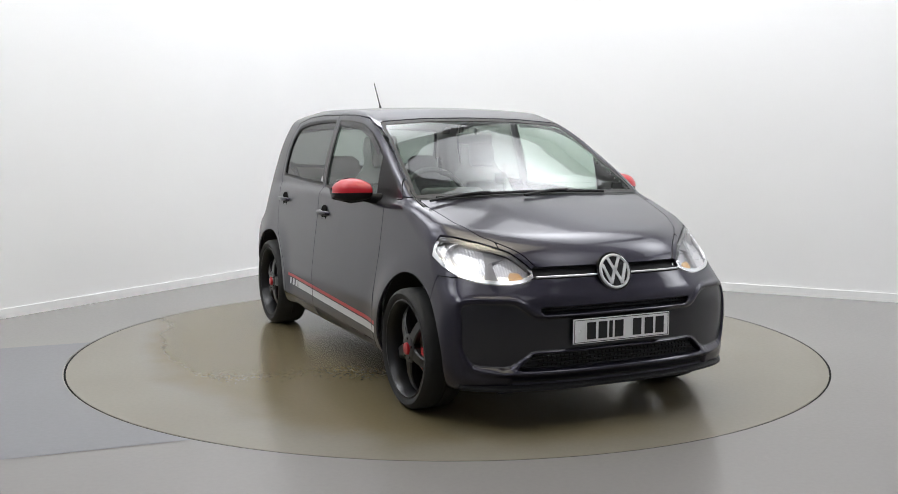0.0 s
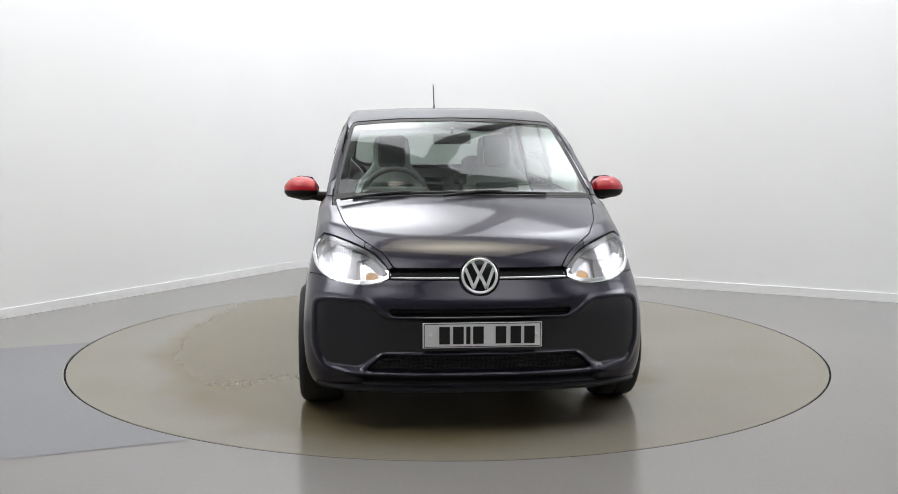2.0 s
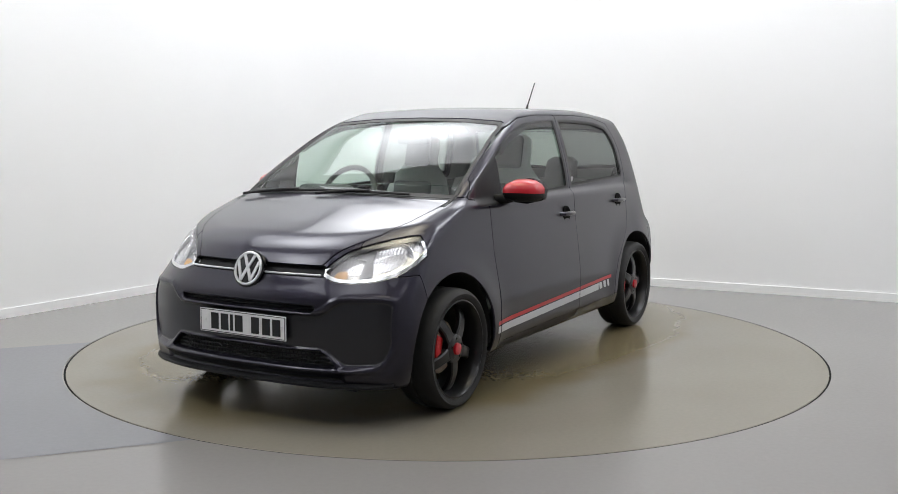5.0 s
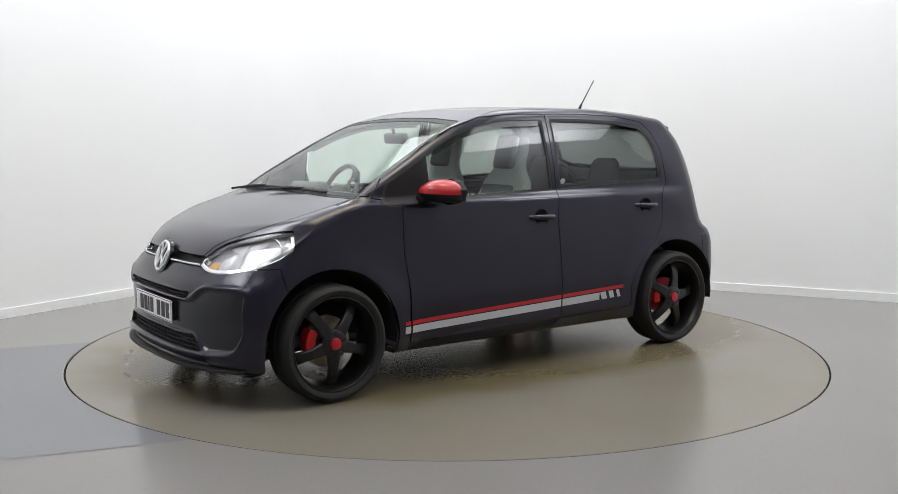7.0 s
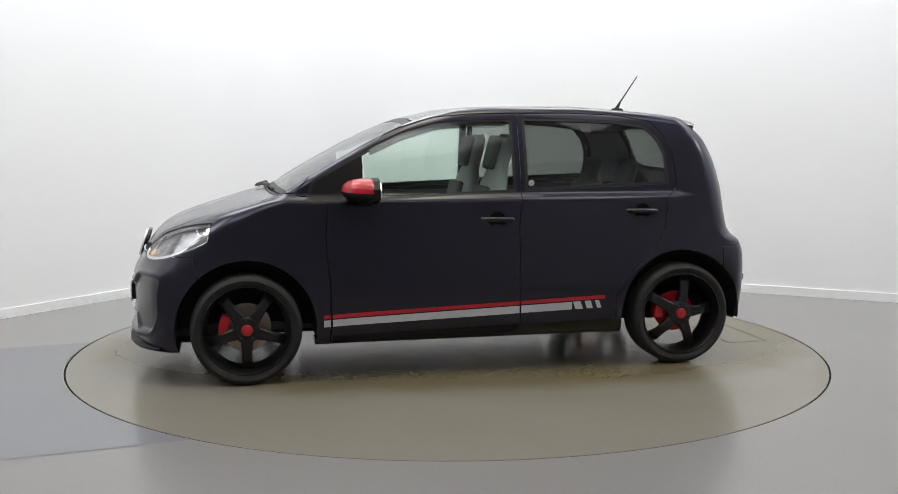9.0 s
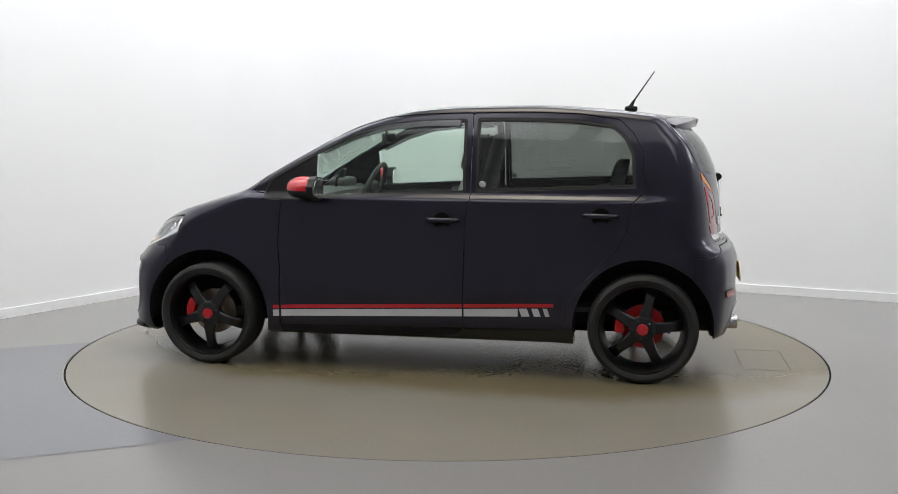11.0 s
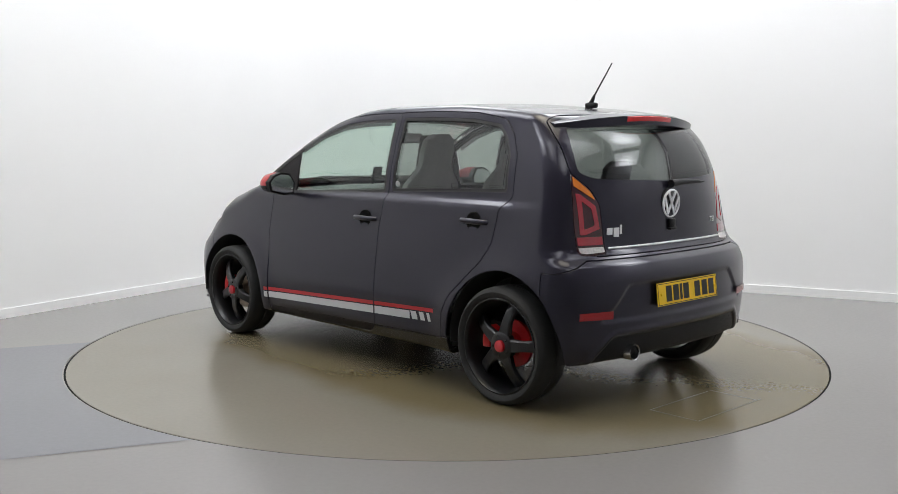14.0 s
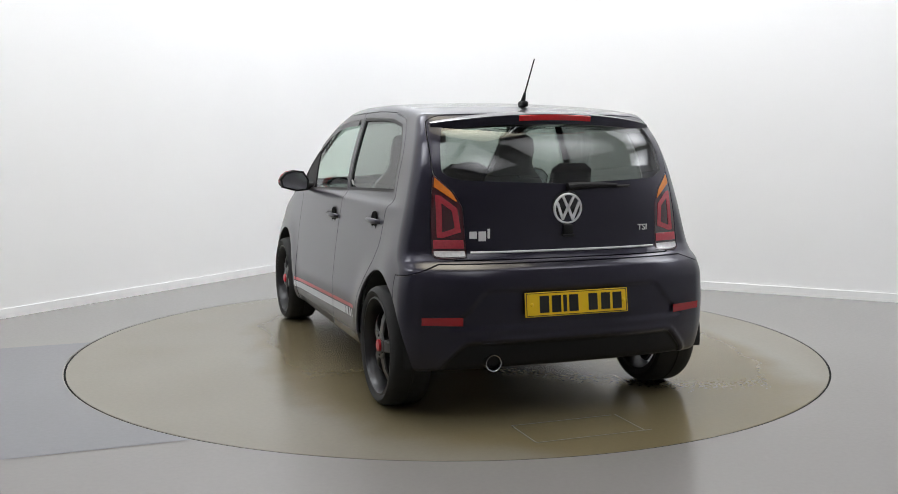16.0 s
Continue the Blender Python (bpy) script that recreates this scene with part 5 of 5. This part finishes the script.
def front_details(car, bumper):
    # chrome strip of the bonnet grille
    for s in (1, -1):
        bm = bmesh.new()
        tube(bm, [(on_surface(s * y, 0.672) + 0.004, s * y, 0.672) for y in (0.085, 0.15, 0.22, 0.29, 0.345, 0.385)], 0.0045, 8)
        part("chrome_strip", bm, BRIGHT, car, "thin chrome strip")
    x = on_surface(0, 0.685)
    ring_badge(car, pose(x + 0.026, -0.002, 0.683, 0, 0, -90) @ pose(0, 0, 0, 19, 0, 0), 0.080)
    # grilles
    for name, z0, z1, w0, w1, count in (("upper_grille", 0.516, 0.541, 0.39, 0.39, 2), ("lower_grille", 0.280, 0.336, 0.47, 0.42, 3)):
        ob = new(name)
        ob.parent = bumper
        ob["label"] = "black honeycomb grille"
        for k in range(count + 1):
            z = z0 + (z1 - z0) * k / count
            w = w0 + (w1 - w0) * k / count
            bm = bmesh.new()
            ys = [-w + 2 * w * i / 14 for i in range(15)]
            tube(bm, [(on_surface(yy, z) - 0.020, yy, z) for yy in ys], 0.004, 6)
            part("slat", bm, BLACK_PLASTIC, ob)
        bm = bmesh.new()
        for i in range(1, 40):
            yy = -w1 + 2 * w1 * i / 40
            xx = on_surface(yy, (z0 + z1) / 2) - 0.022
            tube(bm, [(xx, yy, z0), (xx, yy + 0.006, (z0 + z1) / 2), (xx, yy, z1)], 0.0025, 5)
        part("grille_mesh", bm, BLACK_PLASTIC, ob)
    # fascia infill, splitter and plate
    bm = bmesh.new()
    rows = []
    for i in range(41):
        y = -0.72 + 1.44 * i / 40
        xo = on_surface(y, 0.25) - 0.012 - 0.02 * max(0, abs(y) - 0.6) / 0.12
        rows.append([bm.verts.new((xo + dx, y, z)) for dx, z in ((-0.05, 0.215), (0.012, 0.205), (0.030, 0.196), (0.030, 0.186), (0.01, 0.180), (-0.06, 0.180))])
    for A, B in zip(rows, rows[1:]):
        for k in range(5):
            bm.faces.new((A[k], A[k + 1], B[k + 1], B[k]))
    part("splitter", bm, BLACK_PLASTIC, bumper, "black lip spoiler")
    bm = bmesh.new()
    box(bm, (0.05, 1.10, 0.03), (1.68, 0, 0.168), bevel=0.01)
    part("air_dam", bm, UNDERBODY, bumper, "black rubber air dam")
    xp = on_surface(0.2, 0.43) + 0.004
    number_plate(car, pose(xp, 0.005, 0.433, 0, 0, -90) @ pose(0, 0, 0, 0, 0, 0), PLATE_WHITE, "white")
    bm = bmesh.new()
    box(bm, (0.05, 0.50, 0.09), (xp - 0.027, 0.005, 0.433), bevel=0.01)
    part("plate_holder", bm, BLACK_PLASTIC, bumper)
    # lamp insides
    for s in (1, -1):
        lamp = [o for o in car.children if o.name.startswith("headlamp") and sum(c[1] for c in o.bound_box) * s > 0][0]
        bm = bmesh.new()
        c = Vector((1.425, s * 0.622, 0.742))
        d = Vector((0.93, s * 0.35, 0.05)).normalized()
        m = Matrix.Translation(c) @ d.to_track_quat("Y", "Z").to_matrix().to_4x4()
        spin(bm, [(0.004, 0.026), (0.025, 0.030), (0.044, 0.039), (0.054, 0.050), (0.057, 0.055), (0.060, 0.050)], m, 36)
        part("main_reflector", bm, LAMP_SILVER, lamp, "round bright reflector")
        bm = bmesh.new()
        spin(bm, [(0.0005, 0.045), (0.010, 0.043), (0.013, 0.035), (0.013, 0.0)], m, 16)
        part("bulb", bm, LENS_CLEAR, lamp)
        bm = bmesh.new()
        c = Vector((1.585, s * 0.475, 0.690))
        m = Matrix.Translation(c) @ d.to_track_quat("Y", "Z").to_matrix().to_4x4()
        spin(bm, [(0.004, 0.0), (0.020, 0.006), (0.034, 0.026), (0.037, 0.030)], m, 28)
        part("side_reflector", bm, LAMP_SILVER, lamp, "small bright reflector")
        bm = bmesh.new()
        spin(bm, [(0.0005, 0.018), (0.008, 0.015), (0.011, 0.005), (0.011, 0.0)], m, 16)
        part("indicator_bulb", bm, LENS_AMBER, lamp, "amber indicator bulb")
        # wiper
    for y0, y1, x1 in ((-0.05, 0.42, 0.93), (-0.56, 0.02, 0.99)):
        ob = new("windscreen_wiper")
        ob.parent = car
        pts = []
        for i in range(9):
            t = i / 8
            y = y0 + (y1 - y0) * t
            lo = 1.082 - 0.06 * y * y - 0.012 * t
            z = float(TOP(np.array([lo + 0.02 * y * y]))[0]) - 0.065 * y * y + 0.010
            pts.append((lo, y, z))
        bm = bmesh.new()
        tube(bm, pts, 0.007, 6)
        part("blade", bm, TRIM_RUBBER, ob)
        bm = bmesh.new()
        tube(bm, [(pts[0][0] + 0.06, pts[0][1] - 0.06, pts[0][2] - 0.01), (pts[2][0] + 0.015, pts[2][1], pts[2][2] + 0.006), (pts[4][0], pts[4][1], pts[4][2] + 0.008)], 0.007, 6)
        part("arm", bm, TRIM_RUBBER, ob)


def rear_details(car, bumper, gate):
    x = on_surface(0, 0.955, False)
    ring_badge(gate, pose(x - 0.004, -0.002, 0.958, 0, 0, 90) @ pose(0, 0, 0, -3, 0, 0), 0.072)
    # bright strip along the tailgate's lower edge
    bm = bmesh.new()
    tube(bm, [(on_surface(y, 0.768, False) - 0.002, y, 0.768) for y in [-0.47 + 0.94 * i / 16 for i in range(17)]], 0.0055, 8)
    part("chrome_strip", bm, BRIGHT, gate, "thin chrome strip")
    turn = Matrix(((0, 0, -1, 0), (-1, 0, 0, 0), (0, 1, 0, 0), (0, 0, 0, 1)))
    bm = bmesh.new()
    for x, y, w, h in ((-0.036, 0.0, 0.034, 0.032), (0.006, -0.006, 0.034, 0.044), (0.036, 0.006, 0.011, 0.044)):
        bmesh.ops.create_cube(bm, size=1.0, matrix=pose(x, y, 0.001) @ Matrix.Diagonal((w, h, 0.004, 1)))
    badge = part("model_badge", bm, BRIGHT, gate)
    badge.matrix_basis = pose(on_surface(0.42, 0.85, False) - 0.003, 0.42, 0.846) @ pose(0, 0, 0, 0, 0, -9) @ turn
    letters("engine_lettering", "TSI", 0.040, BRIGHT, gate, pose(on_surface(-0.41, 0.85, False) - 0.003, -0.41, 0.845) @ pose(0, 0, 0, 0, 0, 9) @ turn, 1.1)
    # wiper
    ob = new("rear_wiper")
    ob.parent = gate
    bm = bmesh.new()
    p = [(on_surface(y, z, False) - 0.020, y, z) for y, z in ((0.0, 1.056), (-0.06, 1.062), (-0.16, 1.064), (-0.26, 1.062))]
    tube(bm, p, [0.020, 0.016, 0.012, 0.008], 10)
    part("arm", bm, BLACK_PLASTIC, ob)
    bm = bmesh.new()
    p = [(on_surface(y, z, False) - 0.008, y, z) for y, z in ((-0.06, 1.053), (-0.18, 1.056), (-0.34, 1.056))]
    tube(bm, p, 0.006, 6)
    part("blade", bm, TRIM_RUBBER, ob)
    bm = bmesh.new()
    xx = on_surface(0, 0.855, False)
    box(bm, (0.02, 0.05, 0.05), (xx - 0.006, 0.0, 0.86), bevel=0.008)
    box(bm, (0.024, 0.06, 0.012), (xx - 0.010, 0.0, 0.835), bevel=0.004)
    part("lock_button", bm, BLACK_PLASTIC, gate)
    # spoiler with brake light
    bm = bmesh.new()
    rows = []
    for i in range(31):
        y = -0.575 + 1.15 * i / 30
        t = (y / 0.575)
        xb = -1.485 + 0.12 * t ** 2 + 0.02 * t ** 8
        zt = 1.398 - 0.045 * t ** 2
        zl = zt - 0.040 - 0.012 * (1 - t ** 2)
        rows.append([bm.verts.new(q) for q in ((xb + 0.20, y * 0.985, zt + 0.012), (xb + 0.10, y, zt + 0.008), (xb + 0.02, y, zt), (xb, y, zt - 0.006), (xb + 0.006, y, zl), (xb + 0.05, y * 0.99, zl - 0.006), (xb + 0.20, y * 0.97, zl - 0.01))])
    for A, B in zip(rows, rows[1:]):
        for k in range(6):
            bm.faces.new((A[k], A[k + 1], B[k + 1], B[k]))
    bm.faces.new(rows[0])
    bm.faces.new(rows[-1])
    sp = part("roof_spoiler", bm, PAINT, gate, "black roof spoiler", sharp=50)
    bm = bmesh.new()
    rows = []
    for i in range(13):
        y = -0.185 + 0.37 * i / 12
        t = y / 0.575
        xb = -1.489 + 0.12 * t ** 2
        zt = 1.398 - 0.045 * t ** 2
        rows.append([bm.verts.new(q) for q in ((xb + 0.003, y, zt - 0.009), (xb - 0.001, y, zt - 0.012), (xb + 0.003, y, zt - 0.034), (xb + 0.01, y, zt - 0.036))])
    for A, B in zip(rows, rows[1:]):
        for k in range(3):
            bm.faces.new((A[k], A[k + 1], B[k + 1], B[k]))
    part("brake_light", bm, BRAKE_RED, sp, "red high brake light")
    # plate, reflectors, exhaust
    xp = min(on_surface(0.26, 0.53, False), on_surface(0.26, 0.48, False))
    number_plate(car, pose(-1.724, 0.0, 0.537, 0, 0, 90) @ pose(0, 0, 0, 7, 0, 0), PLATE_YELLOW, "yellow")
    for s in (1, -1):
        bm = bmesh.new()
        outer, inner = [], []
        for i in range(9):
            t = i / 8
            y = 0.537 + 0.175 * t
            for z, lst in ((0.452 + 0.004 * t, outer), (0.490, inner)):
                lst.append(bm.verts.new((on_surface(y, z, False) - 0.006, s * y, z)))
        for i in range(8):
            bm.faces.new((outer[i], outer[i + 1], inner[i + 1], inner[i]))
        part("rear_reflector", bm, LENS_RED_DEEP, bumper, "red reflector strip")
    bm = bmesh.new()
    m = pose(-1.625, 0.40, 0.280, 0, 0, 90)
    spin(bm, [(0.038, -0.10), (0.038, 0.075), (0.037, 0.08), (0.034, 0.078), (0.033, 0.06), (0.032, -0.05), (0.0005, -0.05)], m, 32)
    part("exhaust_tip", bm, CHROME_DULL, car, "polished exhaust tip")
    bm = bmesh.new()
    box(bm, (0.42, 0.75, 0.14), (-1.40, 0.12, 0.30), bevel=0.05, segments=3)
    part("exhaust_silencer", bm, UNDERBODY, car)
    # aerial
    ob = new("aerial")
    ob.parent = car
    bm = bmesh.new()
    box(bm, (0.075, 0.032, 0.03), (-1.105, 0, 1.450), bevel=0.012, segments=3)
    tube(bm, [(-1.10, 0, 1.455), (-1.125, 0, 1.505)], [0.014, 0.006], 10)
    part("aerial_foot", bm, BLACK_PLASTIC, ob)
    bm = bmesh.new()
    tube(bm, [(-1.12, 0, 1.495), (-1.235, 0, 1.664)], [0.0045, 0.0032], 8)
    part("mast", bm, BLACK_PLASTIC, ob)


BRAKE_RED = material("red_brake_lens", (0.55, 0.015, 0.02), rough=0.25, coat=0.6, noise_scale=90, noise_amount=0.2)
LENS_RED_DEEP = material("deep_red_reflector", (0.30, 0.008, 0.012), rough=0.25, coat=0.6, noise_scale=200, noise_amount=0.3)
CHROME_DULL = material("exhaust_steel", (0.55, 0.55, 0.56), rough=0.22, metal=1.0, noise_scale=30, noise_amount=0.1)


def build_car():
    car = new("car")
    fb, rb, tg = car_body(car)
    for i, hx in enumerate(HUB_X):
        for s in (1, -1):
            wheel(car, hx, s, i == 1)
            arch_liner(car, hx, s)
    for s in (1, -1):
        for x, z in ((-0.126, 0.838), (-0.97, 0.872)):
            door_handle(car, x, z, s, side_y(x, z))
        door_mirror(car, s)
        side_stripe(car, s)
        bm = bmesh.new()
        spin(bm, [(0.0005, 0.001), (0.016, 0.0), (0.018, -0.004)], pose(-0.335, s * (side_y(-0.335, 1.03) - 0.005), 1.030, 15 * -s, 0, 0 if s > 0 else 180), 20)
        part("pillar_emblem", bm, SILVER, car, "small silver emblem")
    cabin(car)
    front_details(car, fb)
    rear_details(car, rb, tg)
    return tagged(car, "small black five-door hatchback with red mirror caps, parked on the turntable", "car")


CAR = build_car()


def motions():
    for thing in (CAR, TABLE):
        walk(thing, [(t, pose(0, 0, 0, 0, 0, a) @ (pose(*SHIFT, 0) if thing is CAR else Matrix.Identity(4))) for t, a in TURN])


motions()
